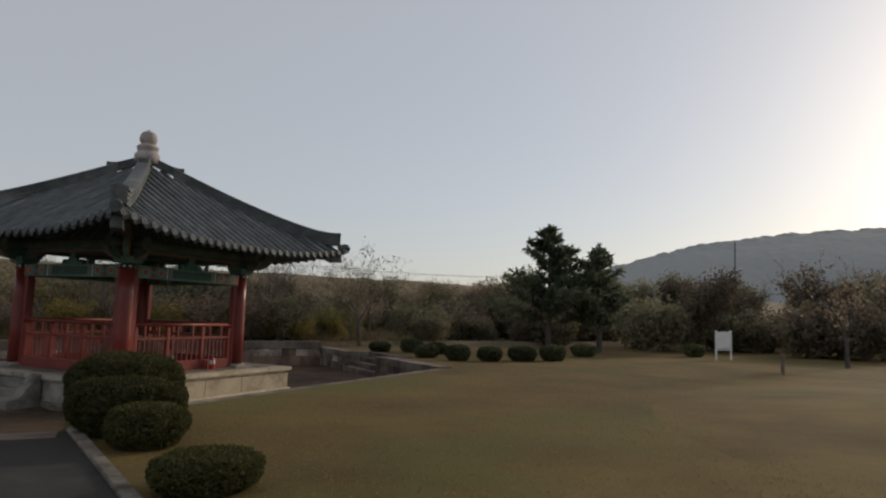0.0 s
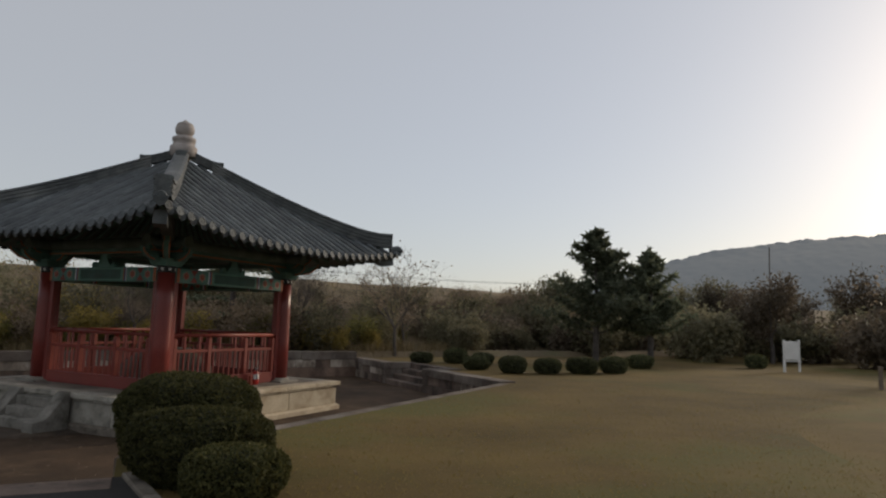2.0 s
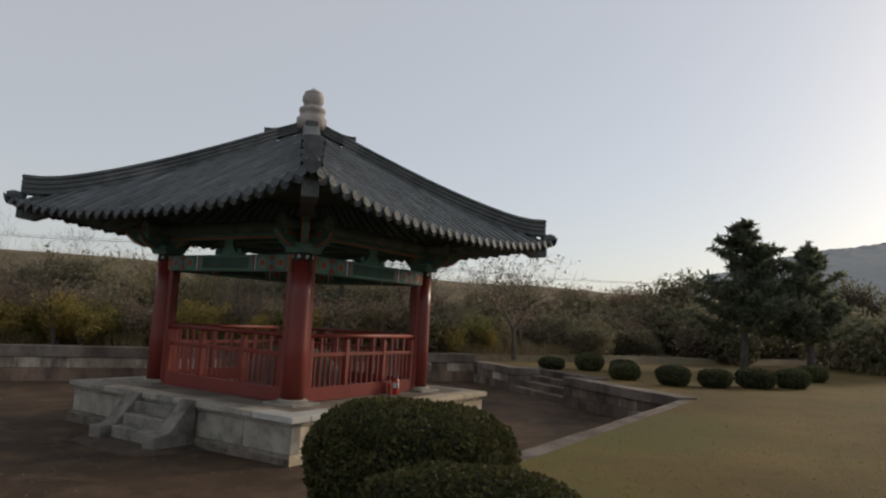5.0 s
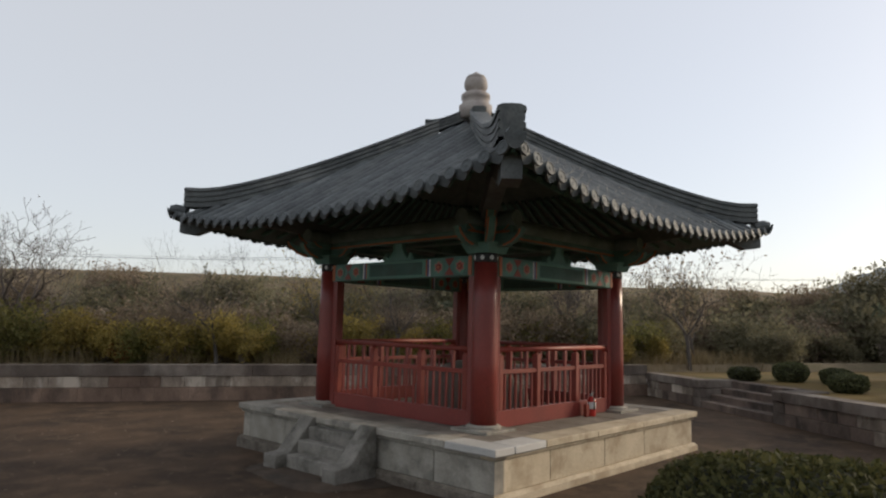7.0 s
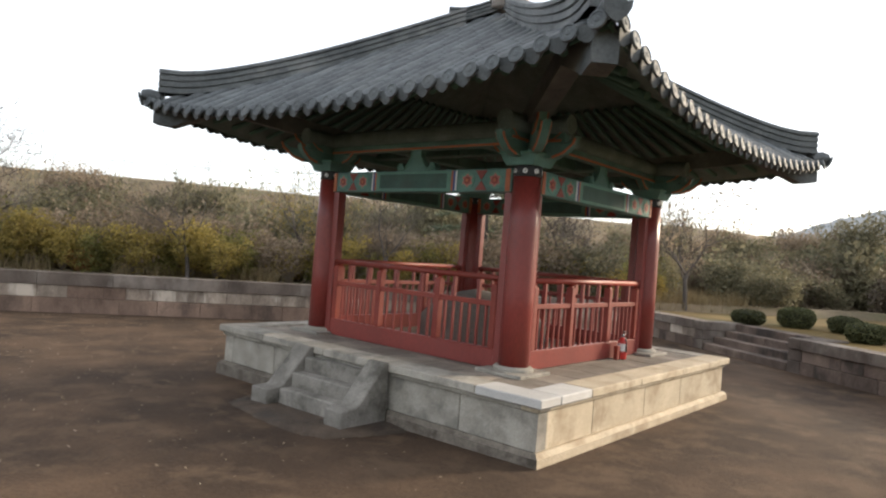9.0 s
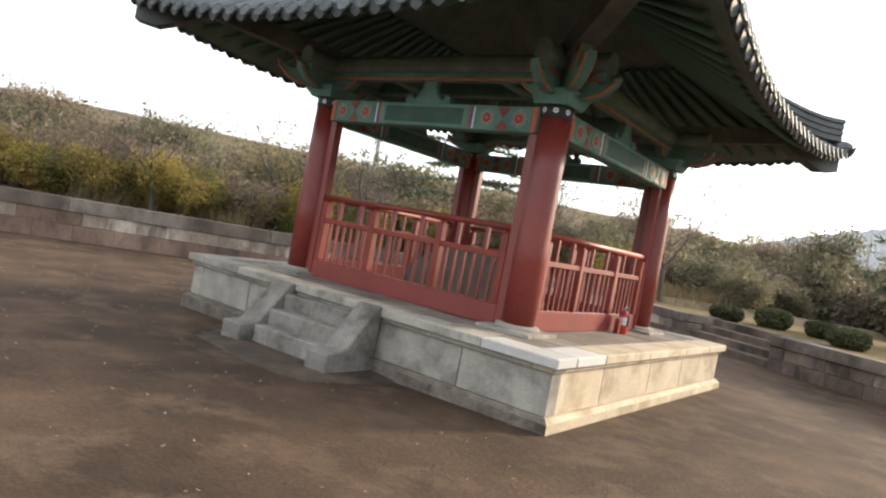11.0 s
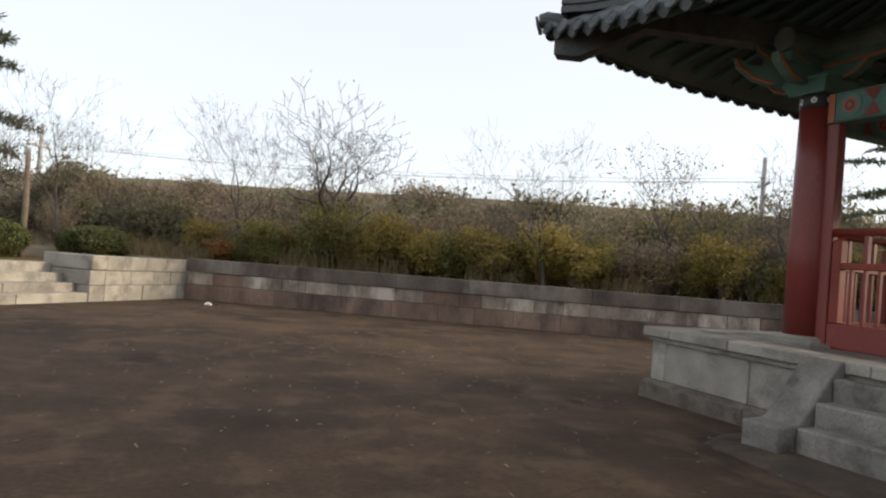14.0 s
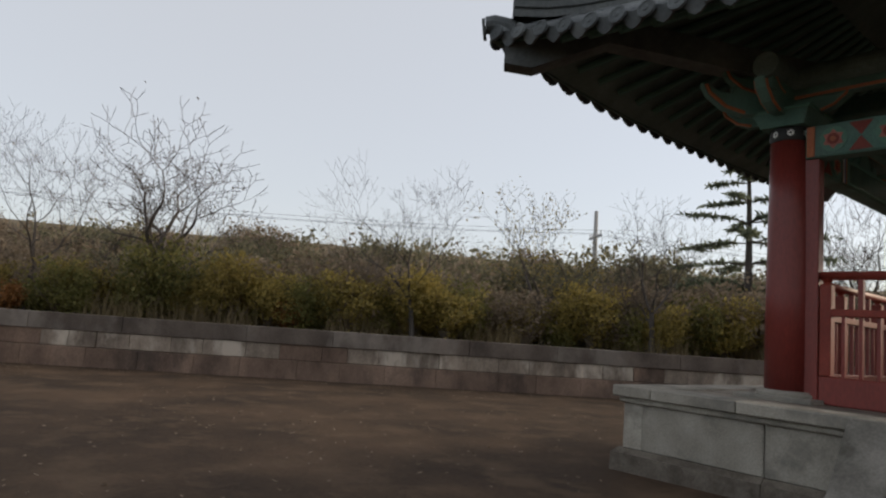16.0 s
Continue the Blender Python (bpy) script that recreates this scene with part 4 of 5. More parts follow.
# tall straw grass along the bank
def straw(n, u0, u1, v0, v1, height, name, label):
    uu, vv = g.uniform(u0, u1, n), g.uniform(v0, v1, n)
    clump = np.array([noise.noise((float(a) * 0.5, float(b) * 0.5, 7.0)) for a, b in zip(uu, vv)])
    keep = clump > -0.05
    uu, vv = uu[keep], vv[keep]
    base = np.array([(*beyond(a, b), bank_height(a, b)) for a, b in zip(uu.tolist(), vv.tolist())])
    h = height * g.uniform(0.5, 1.2, len(base))
    lean = g.normal(size=(len(base), 2)) * 0.25
    side = g.normal(size=(len(base), 2))
    side = side / np.linalg.norm(side, axis=1)[:, None] * 0.012
    tip = base + np.stack([lean[:, 0] * h, lean[:, 1] * h, h], 1)
    v = np.stack([base + np.c_[side, np.zeros(len(base))], base - np.c_[side, np.zeros(len(base))], tip], 1).reshape(-1, 3)
    me = bpy.data.meshes.new(name)
    me.from_pydata(v.tolist(), [], np.arange(len(v)).reshape(-1, 3).tolist())
    me.materials.append(STRAW)
    tagged(new(name, me), label, "dry grass", kind="stuff")


straw(16000, -4, 30, 0.7, 5.0, 0.6, "dry_grass", "dry straw grass between the shrubs behind the wall")
straw(14000, -40, 70, 5, 21, 0.65, "bank_grass", "dry tall grass on the embankment")


# ---- trees ----
def tree(name, seed, height, fork, spread, leaves, size, material, label, depth=5, lean=0.0, trunk=0.095, fuzz=0.1):
    rr, gg = random.Random(seed), np.random.default_rng(seed)
    e = thing(name, label, "tree")
    bm = bmesh.new()
    tips = []
    top_z = [0.0]

    def grow(p, d, length, rad, level):
        pts, radii = [p], [rad]
        q, dd = p, d
        wander = 0.05 if level == 0 else 0.1
        for k in range(4):
            dd = (dd + Vector((rr.gauss(0, wander), rr.gauss(0, wander), rr.gauss(0.05, 0.07)))).normalized()
            q = q + dd * length / 4
            pts.append(q)
            radii.append(max(0.0045, rad * (1 - 0.3 * (k + 1) / 4)))
        add_tube(bm, pts, radii, 8 if level == 0 else 5 if level < 3 else 3)
        top_z[0] = max(top_z[0], q.z)
        if level >= depth - 2:
            tips.extend(pts[1:])
        if level == depth:
            return
        shoots = [(pts[-1], radii[-1] * 0.74, 0.6), (pts[-1], radii[-1] * 0.6, 1.0)]
        if level == 0:
            shoots += [(pts[-1], radii[-1] * 0.6, 1.0), (pts[3], radii[3] * 0.45, 1.35)]
        elif level < 4 or rr.random() < 0.3:
            shoots += [(pts[2 + rr.randint(0, 1)], radii[2] * 0.4, 1.25)]
        start = rr.uniform(0, 6.28)
        u = dd.orthogonal().normalized()
        w = dd.cross(u)
        for k, (at, thick, open_) in enumerate(shoots):
            a = start + 6.28 * k / len(shoots) + rr.uniform(-0.5, 0.5)
            tilt = spread * rr.uniform(0.6, 1.1) * open_
            nd = (dd * math.cos(tilt) + (u * math.cos(a) + w * math.sin(a)) * math.sin(tilt)).normalized()
            nd = (nd + Vector((0, 0, 0.1))).normalized()
            grow(at, nd, length * (rr.uniform(0.66, 0.9) if open_ < 1.2 else rr.uniform(0.4, 0.66)), max(0.005, thick), level + 1)

    grow(Vector((0, 0, -0.1)), Vector((lean, 0.05, 1)).normalized(), fork, trunk, 0)
    k = height / top_z[0]
    bmesh.ops.transform(bm, matrix=Matrix.Diagonal((k * 1.15, k * 1.15, k, 1)), verts=bm.verts)
    part("trunk", bm, BARK, e)
    if leaves:
        t = np.array([(p.x * k * 1.15, p.y * k * 1.15, p.z * k) for p in tips])
        pts = t[gg.integers(0, len(t), leaves)] + gg.normal(size=(leaves, 3)) * fuzz
        ob = new("crown", leaf_cloud("crown", pts, size, material, seed))
        ob.parent = e
    return e


def plant(e, x, y, z, turn=0.0):
    e.matrix_basis = pose(x, y, z, 0, 0, turn)
    return e


def spot(u, v):
    p = beyond(u, v)
    return p.x, p.y, bank_height(u, v)


plant(tree("bare_tree", 31, 5.2, 2.2, 0.85, 60, 0.04, LEAF_BROWN, "slender bare tree with fine upright twigs", 7, 0.0, 0.12), *spot(0.0, 2.5))
plant(tree("bare_tree", 32, 5.2, 1.1, 1.0, 260, 0.04, LEAF_BROWN, "wide forked bare tree with dense twigs", 7, 0.1, 0.15), *spot(2.7, 2.5), 40)
plant(tree("bare_tree", 33, 4.4, 2.0, 0.8, 90, 0.04, LEAF_BROWN, "slim bare tree with spreading twigs behind the wall", 7, 0.0, 0.12), *spot(9.36, 1.2), 10)
plant(tree("yellow_tree", 34, 4.4, 1.7, 0.9, 1500, 0.045, LEAF_YELLOW, "small tree with thin yellow leaves", 6, 0.0, 0.12), *spot(12.98, 2.5), 70)
plant(tree("bare_tree", 35, 4.2, 1.9, 0.95, 50, 0.04, LEAF_BROWN, "leaning bare tree with a spreading crown", 7, 0.25, 0.13), *spot(15.4, 1.2), 300)
plant(tree("bare_tree", 36, 5.8, 2.0, 0.8, 260, 0.04, LEAF_RUST, "bare forked tree with a few brown leaves", 7), *spot(-6.2, 3.0), 140)
plant(tree("brown_tree", 37, 4.8, 1.4, 0.8, 900, 0.055, LEAF_BROWN, "small tree with sparse brown leaves", 6), *spot(28.3, 3.0), 20)
plant(tree("bare_tree", 38, 5.2, 1.6, 0.8, 160, 0.04, LEAF_BROWN, "bare tree with thin spreading branches", 7), *spot(24.5, 6.0), 200)
plant(tree("bare_tree", 39, 3.6, 1.5, 0.7, 150, 0.04, LEAF_BROWN, "small bare tree on the slope", 6), *spot(20.5, 5.0), 200)
plant(tree("brown_tree", 40, 4.6, 1.3, 0.8, 1300, 0.055, LEAF_RUST, "low tree with rusty autumn leaves", 5), *spot(-10.5, 4.0), 20)

plant(tree("bare_tree", 41, 5.6, 2.0, 0.8, 120, 0.04, LEAF_BROWN, "bare tree with fine twigs beyond the pavilion", 6), -5.91, 12.9, LEVEL, 50)
plant(tree("brown_tree", 42, 5.4, 1.7, 0.85, 900, 0.08, LEAF_BROWN, "spreading tree with sparse brown leaves beyond the pavilion", 6), -2.2, 15.4, LEVEL, 120)
plant(tree("bare_tree", 43, 5.0, 2.3, 0.6, 60, 0.04, LEAF_BROWN, "thin bare tree standing close to another", 6, 0.06, 0.08), -5.58, 13.25, LEVEL, 210)


def conifer(name, seed, height, width, first, rows, label, droop=0.1, size=0.09, puff=1.0, flat=0.08):
    rr, gg = random.Random(seed), np.random.default_rng(seed)
    e = thing(name, label, "tree")
    bm = bmesh.new()
    add_tube(bm, [(0, 0, -0.1), (0.05, 0, height * 0.5), (0, 0.03, height)], [0.16, 0.1, 0.02], 8)
    pts = []
    for k in range(rows):
        z = first + (height - first) * (k / rows) ** 0.95
        for _ in range(rr.randint(3, 5)):
            a = rr.uniform(0, 6.28)
            reach = width * (1 - k / rows) ** 0.8 * rr.uniform(0.4, 1.15) + 0.15
            line = [Vector((reach * t * math.cos(a), reach * t * math.sin(a), z + reach * (0.25 * t - (droop + 0.25) * t * t + 0.1 * t ** 4))) for t in (0, 0.35, 0.7, 1.0)]
            add_tube(bm, line, [0.03, 0.022, 0.014, 0.006], 4)
            for t in np.linspace(0.3, 1.0, 7):
                i = min(2, int(t * 3))
                c = line[i].lerp(line[i + 1], t * 3 - i)
                m = int(30 * (0.5 + reach / width) * puff ** 1.3)
                pts.append(np.array(c) + gg.normal(size=(m, 3)) * np.array([0.15, 0.15, flat]) * (0.5 + 0.4 * reach) * puff)
    lead = gg.uniform(0, 1, size=(160, 1))
    pts.append(gg.normal(size=(160, 3)) * (0.03 + 0.12 * (1 - lead)) + lead * np.array([[0, 0.03, 1.1]]) + np.array([[0, 0, height - 0.95]]))
    part("trunk", bm, BARK, e)
    ob = new("crown", leaf_cloud("crown", np.concatenate(pts), size, NEEDLES, seed, long=3.2))
    ob.parent = e
    return e


plant(conifer("spruce", 51, 7.4, 2.9, 1.6, 9, "grey-green cedar with wide level branches", 0.1, 0.08, 0.62, 0.03), -8.7, 11.4, bank_height(20, 4) - 0.1)
plant(conifer("pine", 52, 6.3, 2.6, 1.3, 22, "bushy grey-green pine beyond the lawn", -0.3, 0.1, 0.72), 6.3, 19.75, LEVEL)
plant(conifer("pine", 53, 5.3, 1.8, 1.3, 18, "slim grey-green pine beyond the lawn", -0.35, 0.1, 0.68), 8.7, 20.55, LEVEL)
plant(conifer("spruce", 54, 13.0, 3.0, 2.5, 17, "tall dark spruce west of the court", 0.25), -31.3, -16.4, LEVEL + 0.6)


# clipped bushes
def clipped(seed, rx, ry, h, n, size, label, leaf=None):
    gg = np.random.default_rng(seed)
    e = thing("clipped_bush", label, "bush")
    bm = bmesh.new()
    bmesh.ops.create_icosphere(bm, subdivisions=3, radius=1.0)
    off = seed * 3.7

    def swell(d):
        return 1 + 0.09 * noise.noise((d.x * 1.8 + off, d.y * 1.8, d.z * 1.8)) + 0.04 * noise.noise((d.x * 5 + off, d.y * 5, d.z * 5))

    def shape(d, k):
        z = d.z
        flat = (1 - 0.25 * max(0.0, -z)) * min(1.16, 1 / max(1e-3, d.x * d.x + d.y * d.y) ** 0.2)
        z = math.copysign(abs(z) ** 0.85, z)
        return Vector((d.x * rx * k * flat, d.y * ry * k * flat, h * 0.46 + z * k * h * 0.54))
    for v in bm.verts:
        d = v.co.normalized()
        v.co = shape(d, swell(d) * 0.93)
    # solid near-black core: the shade inside the bush, put in as colour
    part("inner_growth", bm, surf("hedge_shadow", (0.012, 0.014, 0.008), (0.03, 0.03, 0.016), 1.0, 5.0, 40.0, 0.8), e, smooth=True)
    ds = gg.normal(size=(n, 3))
    ds /= np.linalg.norm(ds, axis=1)[:, None]
    pts = []
    for d in ds:
        d = Vector(d)
        p = shape(d, swell(d) * gg.uniform(0.92, 1.02))
        if p.z > 0.01:
            pts.append(p[:])
    ob = new("foliage", leaf_cloud("foliage", pts, size, leaf or LEAF_HEDGE, seed))
    ob.parent = e
    return e


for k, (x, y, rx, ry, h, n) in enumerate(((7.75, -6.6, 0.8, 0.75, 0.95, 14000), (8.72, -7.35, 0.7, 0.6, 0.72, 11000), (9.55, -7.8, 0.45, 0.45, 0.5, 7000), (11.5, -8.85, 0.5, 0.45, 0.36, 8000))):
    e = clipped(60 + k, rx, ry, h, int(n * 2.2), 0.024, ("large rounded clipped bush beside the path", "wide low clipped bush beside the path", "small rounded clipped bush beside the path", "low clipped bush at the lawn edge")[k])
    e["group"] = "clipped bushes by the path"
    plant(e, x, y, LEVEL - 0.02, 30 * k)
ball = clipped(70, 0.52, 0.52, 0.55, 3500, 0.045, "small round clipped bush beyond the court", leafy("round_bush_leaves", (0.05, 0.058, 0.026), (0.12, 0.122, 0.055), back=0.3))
scatter(ball, [(x, y, LEVEL) for x, y in ((5.92, 9.2), (6.93, 9.85), (7.86, 10.85), (8.73, 11.9), (4.3, 9.88), (2.04, 13.0), (0.94, 12.12), (3.4, 12.7), (8.99, 15.96), (13.2, 20.5))], "round bushes beyond the court", r, 0.88, 1.08)
HEDGE_GREEN = leafy("hedge_leaves", (0.05, 0.062, 0.02), (0.13, 0.135, 0.05), back=0.3)
plant(clipped(80, 1.5, 1.0, 1.0, 14000, 0.05, "wide clipped hedge bush above the steps", HEDGE_GREEN), -18.9, -9.9, LEVEL)
plant(clipped(81, 1.2, 1.0, 0.95, 11000, 0.05, "wide clipped hedge bush above the steps", HEDGE_GREEN), -16.9, -12.3, LEVEL)

# woods to the north and east of the lawn
wood = []
for k in range(26):
    a, d = radians(58 + 52 * (k + r.random()) / 26), r.uniform(37, 60)
    wood.append((12 + d * math.cos(a), -8 + d * math.sin(a), LEVEL))
scatter(tree("autumn_tree", 45, 5.0, 1.4, 0.6, 5200, 0.12, LEAF_OLIVE, "dull olive autumn tree beyond the lawn", 4, fuzz=0.3), wood[::2], "trees beyond the lawn", r, 0.75, 1.15)
scatter(tree("rust_tree", 46, 4.8, 1.3, 0.6, 4200, 0.12, LEAF_BROWN_BACKLIT, "rust brown autumn tree beyond the lawn", 4, fuzz=0.3), wood[1::2] + [(13.9, 26.6, LEVEL)], "trees beyond the lawn", r, 0.7, 1.1)
plant(tree("bare_tree", 47, 4.6, 1.5, 0.65, 400, 0.1, LEAF_BROWN, "spreading bare tree beyond the lawn", 5), 19.0, 16.4, LEVEL)
thicket = []
for k in range(60):
    a = radians(62 + 58 * (k + r.random()) / 60)
    d = r.uniform(33, 52)
    thicket.append((12 + d * math.cos(a), -8 + d * math.sin(a), LEVEL - 0.05))
scatter(shrub("thicket_bush", 6, 1.6, 1.9, 3000, 0.13, LEAF_OLIVE, 30, "dull thicket bush beyond the lawn"), thicket[::2], "thicket beyond the lawn", r, 0.8, 1.4)
scatter(shrub("thicket_brush", 7, 1.6, 1.9, 2600, 0.13, LEAF_BROWN_BACKLIT, 60, "brown thicket brush beyond the lawn"), thicket[1::2], "thicket beyond the lawn", r, 0.8, 1.4)

# ---- far hill, its haze put in as a faint glow ----
HILL = bpy.data.materials.new("hill_haze_glow")
HILL.use_nodes = True
hn, hl = HILL.node_tree.nodes, HILL.node_tree.links
hb = hn["Principled BSDF"]
ht = hn.new("ShaderNodeTexNoise")
ht.inputs["Scale"].default_value, ht.inputs["Detail"].default_value = 0.25, 8.0
hc = hn.new("ShaderNodeTexCoord")
hl.new(hc.outputs["Object"], ht.inputs["Vector"])
hr = hn.new("ShaderNodeValToRGB")
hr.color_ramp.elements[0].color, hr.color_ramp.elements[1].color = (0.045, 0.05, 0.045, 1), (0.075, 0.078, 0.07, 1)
hl.new(ht.outputs["Fac"], hr.inputs[0])
hl.new(hr.outputs[0], hb.inputs["Base Color"])
hb.inputs["Roughness"].default_value = 1.0
# blue-grey emission stands in for the haze before the hill
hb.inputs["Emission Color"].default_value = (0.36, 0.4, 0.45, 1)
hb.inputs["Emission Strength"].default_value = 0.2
bm = bmesh.new()
grid = []
for i in range(480):
    az = 30 + 96 * i / 479
    crest = 79 * (1 / (1 + math.exp((az - 104) / 5.0))) * (0.97 + 0.03 * math.cos(radians((az - 84) * 9)))
    row = []
    for j in range(40):
        t = j / 39
        d = 330 + 260 * t
        hx, hy = 12 + d * math.cos(radians(az)), -9 + d * math.sin(radians(az))
        z = crest * t ** 0.75 + (1.6 * noise.noise((hx / 45, hy / 45, 1.0)) + 2.4 * noise.noise((hx / 7, hy / 7, 5.0)) + 1.3 * noise.noise((hx / 2.5, hy / 2.5, 9.0))) * min(1, crest / 25) * (0.2 + 0.8 * t ** 8)
        row.append(bm.verts.new((hx, hy, z if j else -2)))
    grid.append(row)
for a, b in zip(grid, grid[1:]):
    for k in range(39):
        bm.faces.new((a[k], a[k + 1], b[k + 1], b[k]))
bmesh.ops.recalc_face_normals(bm, faces=bm.faces)
tagged(finish("far_hill", bm, HILL, smooth=True), "distant wooded hill with haze painted on as a pale glow", "hill", kind="structure")

# ---- lawn details ----
bm = bmesh.new()
bmesh.ops.create_grid(bm, x_segments=48, y_segments=48, size=10)
for v in bm.verts:
    q = v.co.length / 9.5
    v.co.z = -0.02 + 1.05 * math.exp(-(q * 1.9) ** 2) if q < 1.6 else -0.05
ob = finish("grass_mound", bm, LAWN, smooth=True)
ob.matrix_world = pose(24.0, 0.5, LEVEL)
tagged(ob, "low grassy swell at the edge of the lawn", "mound", kind="structure")


def turf(n):
    x, y = g.uniform(7.4, 30, n), g.uniform(-16, 18, n)
    line = -7.45 - 0.571 * (x - 8.0)
    keep = (y > line) & (g.uniform(0, 1, n) < np.exp(-np.hypot(x - 12, y + 8) / 9))
    x, y = x[keep], y[keep]
    n = len(x)
    h = g.uniform(0.01, 0.035, n)
    side = g.normal(size=(n, 2))
    side = side / np.linalg.norm(side, axis=1)[:, None] * 0.006
    z = np.full(n, LEVEL)
    base = np.stack([x, y, z], 1)
    tip = base + np.stack([g.normal(size=n) * 0.02, g.normal(size=n) * 0.02, h], 1)
    s = np.c_[side, np.zeros(n)]
    v = np.stack([base + s, base - s, tip], 1).reshape(-1, 3)
    me = bpy.data.meshes.new("turf")
    me.from_pydata(v.tolist(), [], np.arange(3 * n).reshape(-1, 3).tolist())
    me.materials.append(GRASS)
    tagged(new("turf", me), "short dry autumn grass blades of the lawn", "grass", kind="stuff")


turf(230000)


def litter(n, size, material, name, label, spots):
    pts = []
    for x0, x1, y0, y1, z in spots:
        m = n // len(spots)
        pts.append(np.stack([g.uniform(x0, x1, m), g.uniform(y0, y1, m), np.full(m, z + 0.012)], 1))
    pts = np.concatenate(pts)
    m = len(pts)
    a = g.uniform(0, 6.28, m)
    u = np.stack([np.cos(a), np.sin(a), g.normal(size=m) * 0.25], 1) * size * g.uniform(0.5, 1.3, (m, 1))
    w = np.stack([-np.sin(a), np.cos(a), g.normal(size=m) * 0.25], 1) * size * 0.6
    v = np.stack([pts - u, pts + w, pts + u, pts - w], 1).reshape(-1, 3)
    me = bpy.data.meshes.new(name)
    me.from_pydata(v.tolist(), [], np.arange(4 * m).reshape(-1, 4).tolist())
    me.materials.append(material)
    tagged(new(name, me), label, "leaf litter", kind="stuff")


litter(700, 0.022, LEAF_BROWN, "fallen_leaves", "scattered dry fallen leaves on the court", ((-8, 6, -9.5, -3.6, 0.0), (-10, -3.6, -6, 4, 0.0)))
litter(500, 0.024, LEAF_RUST, "lawn_leaves", "scattered fallen leaves on the lawn", ((7.6, 14, -7, 4, LEVEL + 0.01),))
litter(170, 0.011, GRANITE_SUN_TINT, "pale_litter", "tiny pale scraps scattered on the court", ((-7, 5, -9, -3.8, 0.0), (-11, -4, -6, 3, 0.0)))
strip = [CORNER_W + NW_DIR * (0.6 + 1.1 * k) - NW_OUT * 0.45 for k in range(21)]
litter(1300, 0.024, LEAF_BROWN, "wall_leaves", "drifted dry leaves along the foot of the wall", [(-14.8, -12.6, -8.3, -6.6, 0.0)] * 9 + [(p.x - 0.45, p.x + 0.55, p.y - 0.5, p.y + 0.45, 0.0) for p in strip])

# notice board, post and scraps
sign = thing("notice_board", "blank white notice board on two white posts", "sign", (14.55, 18.65, LEVEL), 52)
part("panel", box(-0.42, 0.42, -0.025, 0.025, 0.5, 1.24, 0.008), WHITE, sign)
for x in (-0.46, 0.46):
    part("post", box(x - 0.035, x + 0.035, -0.035, 0.035, -0.1, 1.3, 0.006), WHITE, sign)
part("crossbar", box(-0.43, 0.43, -0.02, 0.02, 0.42, 0.47), WHITE, sign)
post = thing("wooden_post", "short weathered wooden post on the lawn", "post", (16.6, 10.9, LEVEL))
part("shaft", box(-0.055, 0.055, -0.055, 0.055, -0.1, 0.62, 0.012), TWIG, post)
part("cap", box(-0.065, 0.065, -0.065, 0.065, 0.62, 0.66, 0.012), TWIG, post)

# power line on the embankment
poles = []
for k, (u, v, h) in enumerate(((18.5, 14, 5.4), (-16.6, 14, 5.2), (54, 14, 5.4), (90, 14, 5.4))):
    x, y, z = spot(u, v)
    h = 7.3 - z
    e = thing("utility_pole", "grey concrete utility pole with a crossarm on the embankment", "pole", (x, y, z - 0.1), math.degrees(math.atan2(NW_DIR.y, NW_DIR.x)), "utility poles")
    bm = bmesh.new()
    add_tube(bm, [(0, 0, 0), (0, 0, h)], [0.13, 0.085], 10)
    part("shaft", bm, CONCRETE, e, smooth=True)
    part("crossarm", box(-0.04, 0.04, -0.75, 0.75, h - 1.25, h - 1.15), METAL, e)
    for yy in (-0.65, -0.25, 0.3, 0.65):
        bm = bmesh.new()
        lathe(bm, ((0.035, 0), (0.05, 0.05), (0.03, 0.09), (0.045, 0.13), (0.02, 0.17)), 8, (0, yy, h - 1.15))
        part("insulator", bm, WHITE, e)
    poles.append((Vector((x, y, z + h - 1.08)), u))
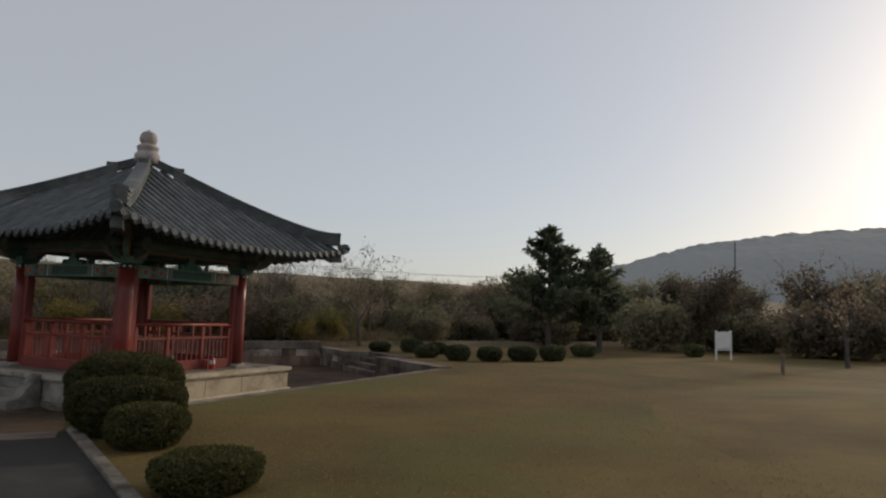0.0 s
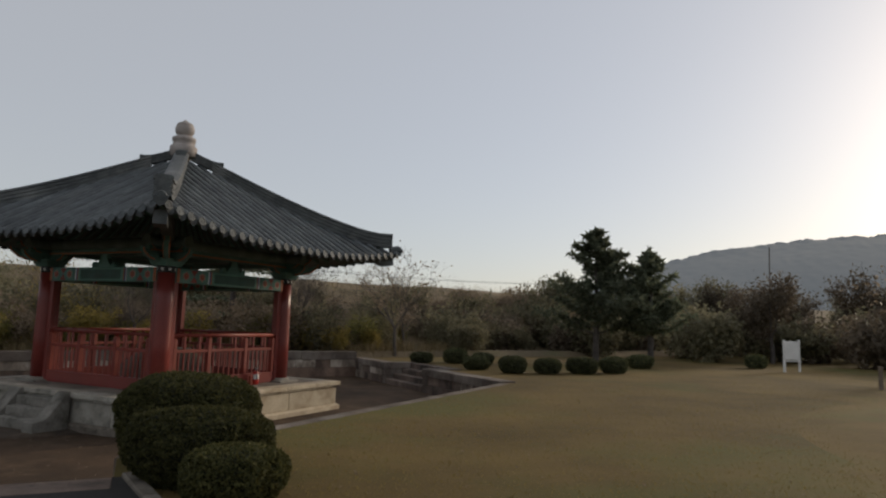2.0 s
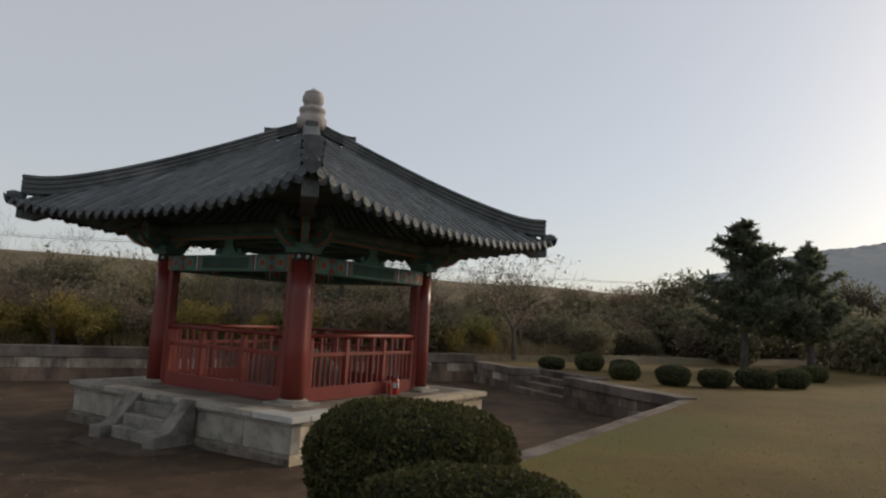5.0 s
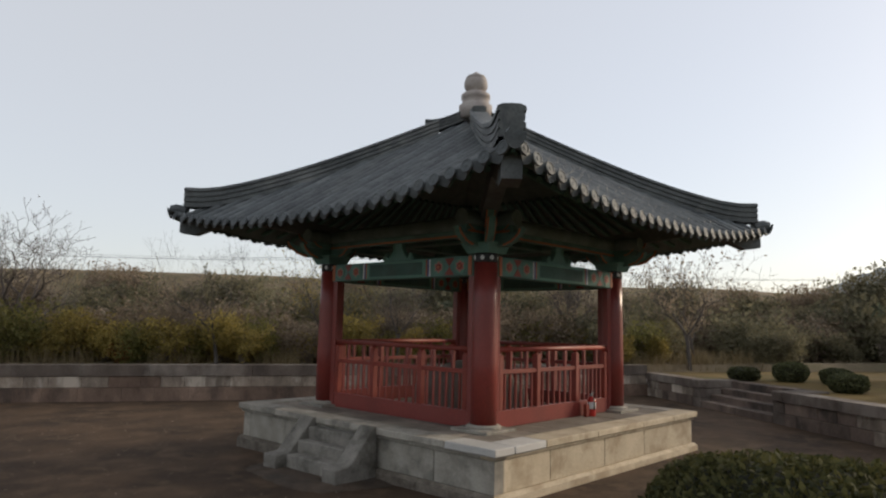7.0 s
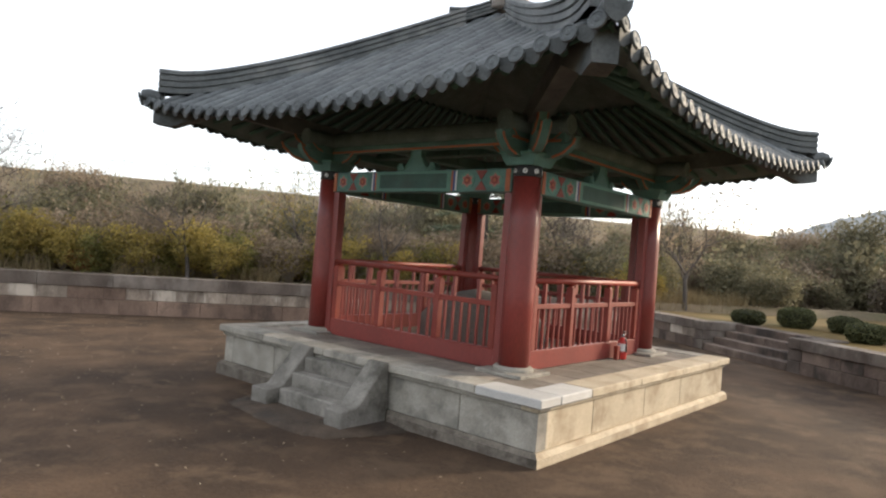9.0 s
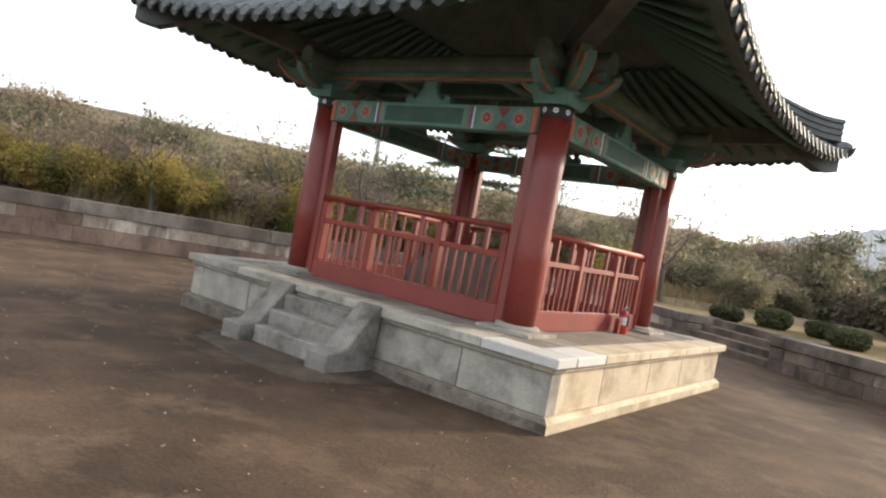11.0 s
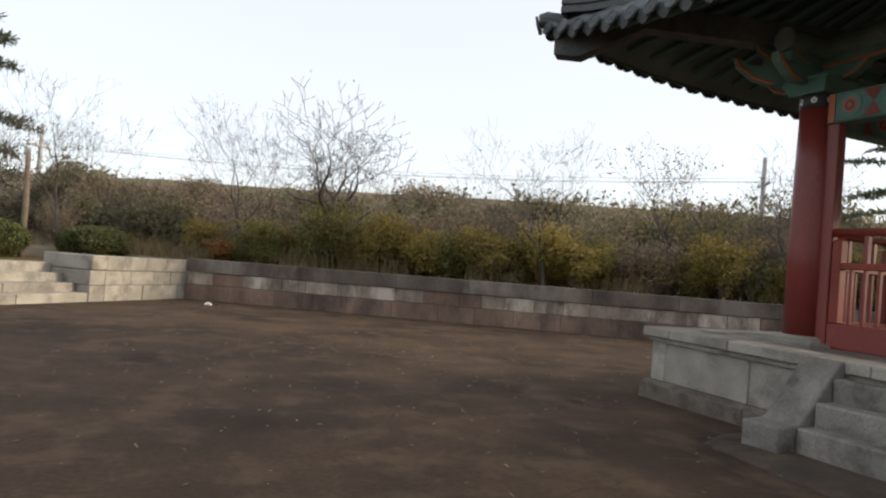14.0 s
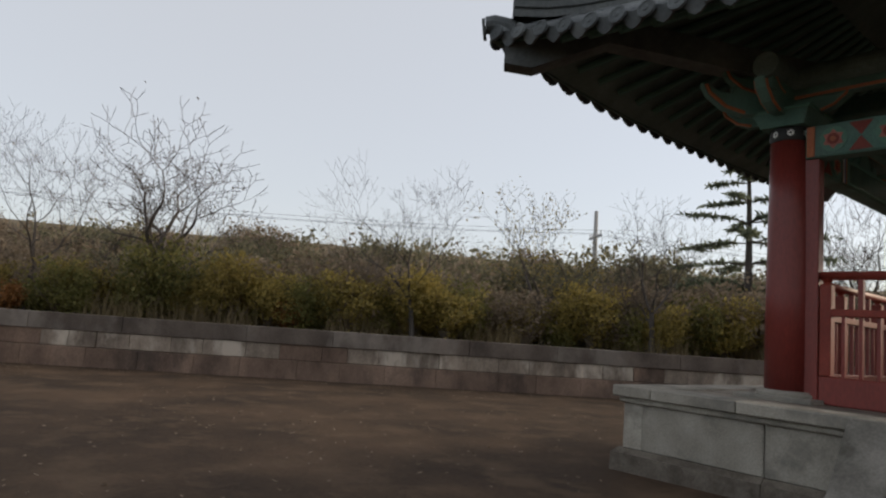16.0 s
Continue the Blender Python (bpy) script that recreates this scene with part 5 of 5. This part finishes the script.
for x, y, z, h, label in ((-17.3, -11.5, LEVEL, 2.9, "pale weathered wooden pole beside the clipped hedge"), (14.05, 62.2, LEVEL, 10.3, "slender dark pole standing among the far trees")):
    e = thing("wooden_pole", label, "pole", (x, y, z - 0.1))
    bm = bmesh.new()
    add_tube(bm, [(0, 0, 0), (0.02, 0, h * 0.5), (0.09, -0.04, h)], [0.085, 0.075, 0.06], 10)
    part("shaft", bm, TWIG if h < 5 else BARK, e, smooth=True)
    bm = bmesh.new()
    lathe(bm, ((0.072, 0), (0.072, 0.05), (0.045, 0.075)), 10, (0.09, -0.04, h - 0.02))
    part("cap", bm, METAL, e)
poles.sort(key=lambda p: p[1])
left = poles[0][0] - Vector((*NW_DIR, 0)) * 45
right = poles[-1][0] + Vector((*NW_DIR, 0)) * 45
chain = [left] + [p for p, _ in poles] + [right]
for off in (-0.65, 0.3, 0.65):
    bm = bmesh.new()
    for a, b in zip(chain, chain[1:]):
        pts = []
        for k in range(13):
            t = k / 12
            p = a.lerp(b, t) + Vector((*NW_OUT, 0)) * off
            p.z -= 2.4 * t * (1 - t)
            pts.append(p)
        add_tube(bm, pts, [0.008] * 13, 4)
    tagged(finish("power_cable", bm, BLACK), "thin dark overhead power cable", "cable", group="power cables")

bm = bmesh.new()
bmesh.ops.create_icosphere(bm, subdivisions=2, radius=0.09)
for v in bm.verts:
    v.co *= 1 + 0.45 * noise.noise(v.co * 22)
    v.co.z = max(v.co.z * 0.6, -0.03)
ob = finish("crumpled_paper", bm, WHITE)
ob.matrix_world = pose(-13.8, -7.08, 0.03)
tagged(ob, "crumpled scrap of white paper on the court floor", "litter")
rust = shrub("rusty_shrub", 9, 0.7, 0.9, 2600, 0.055, leafy("orange_leaves", (0.2, 0.09, 0.03), (0.36, 0.17, 0.06), back=0.4), 26, "small rusty orange shrub behind the wall")
scatter(rust, [(*beyond(u, v), bank_height(u, v) - 0.05) for u, v in ((0.3, 1.2), (6.5, 1.6), (15.8, 3.0), (19.5, 1.8))], "shrubs behind the wall", r, 0.7, 1.05)
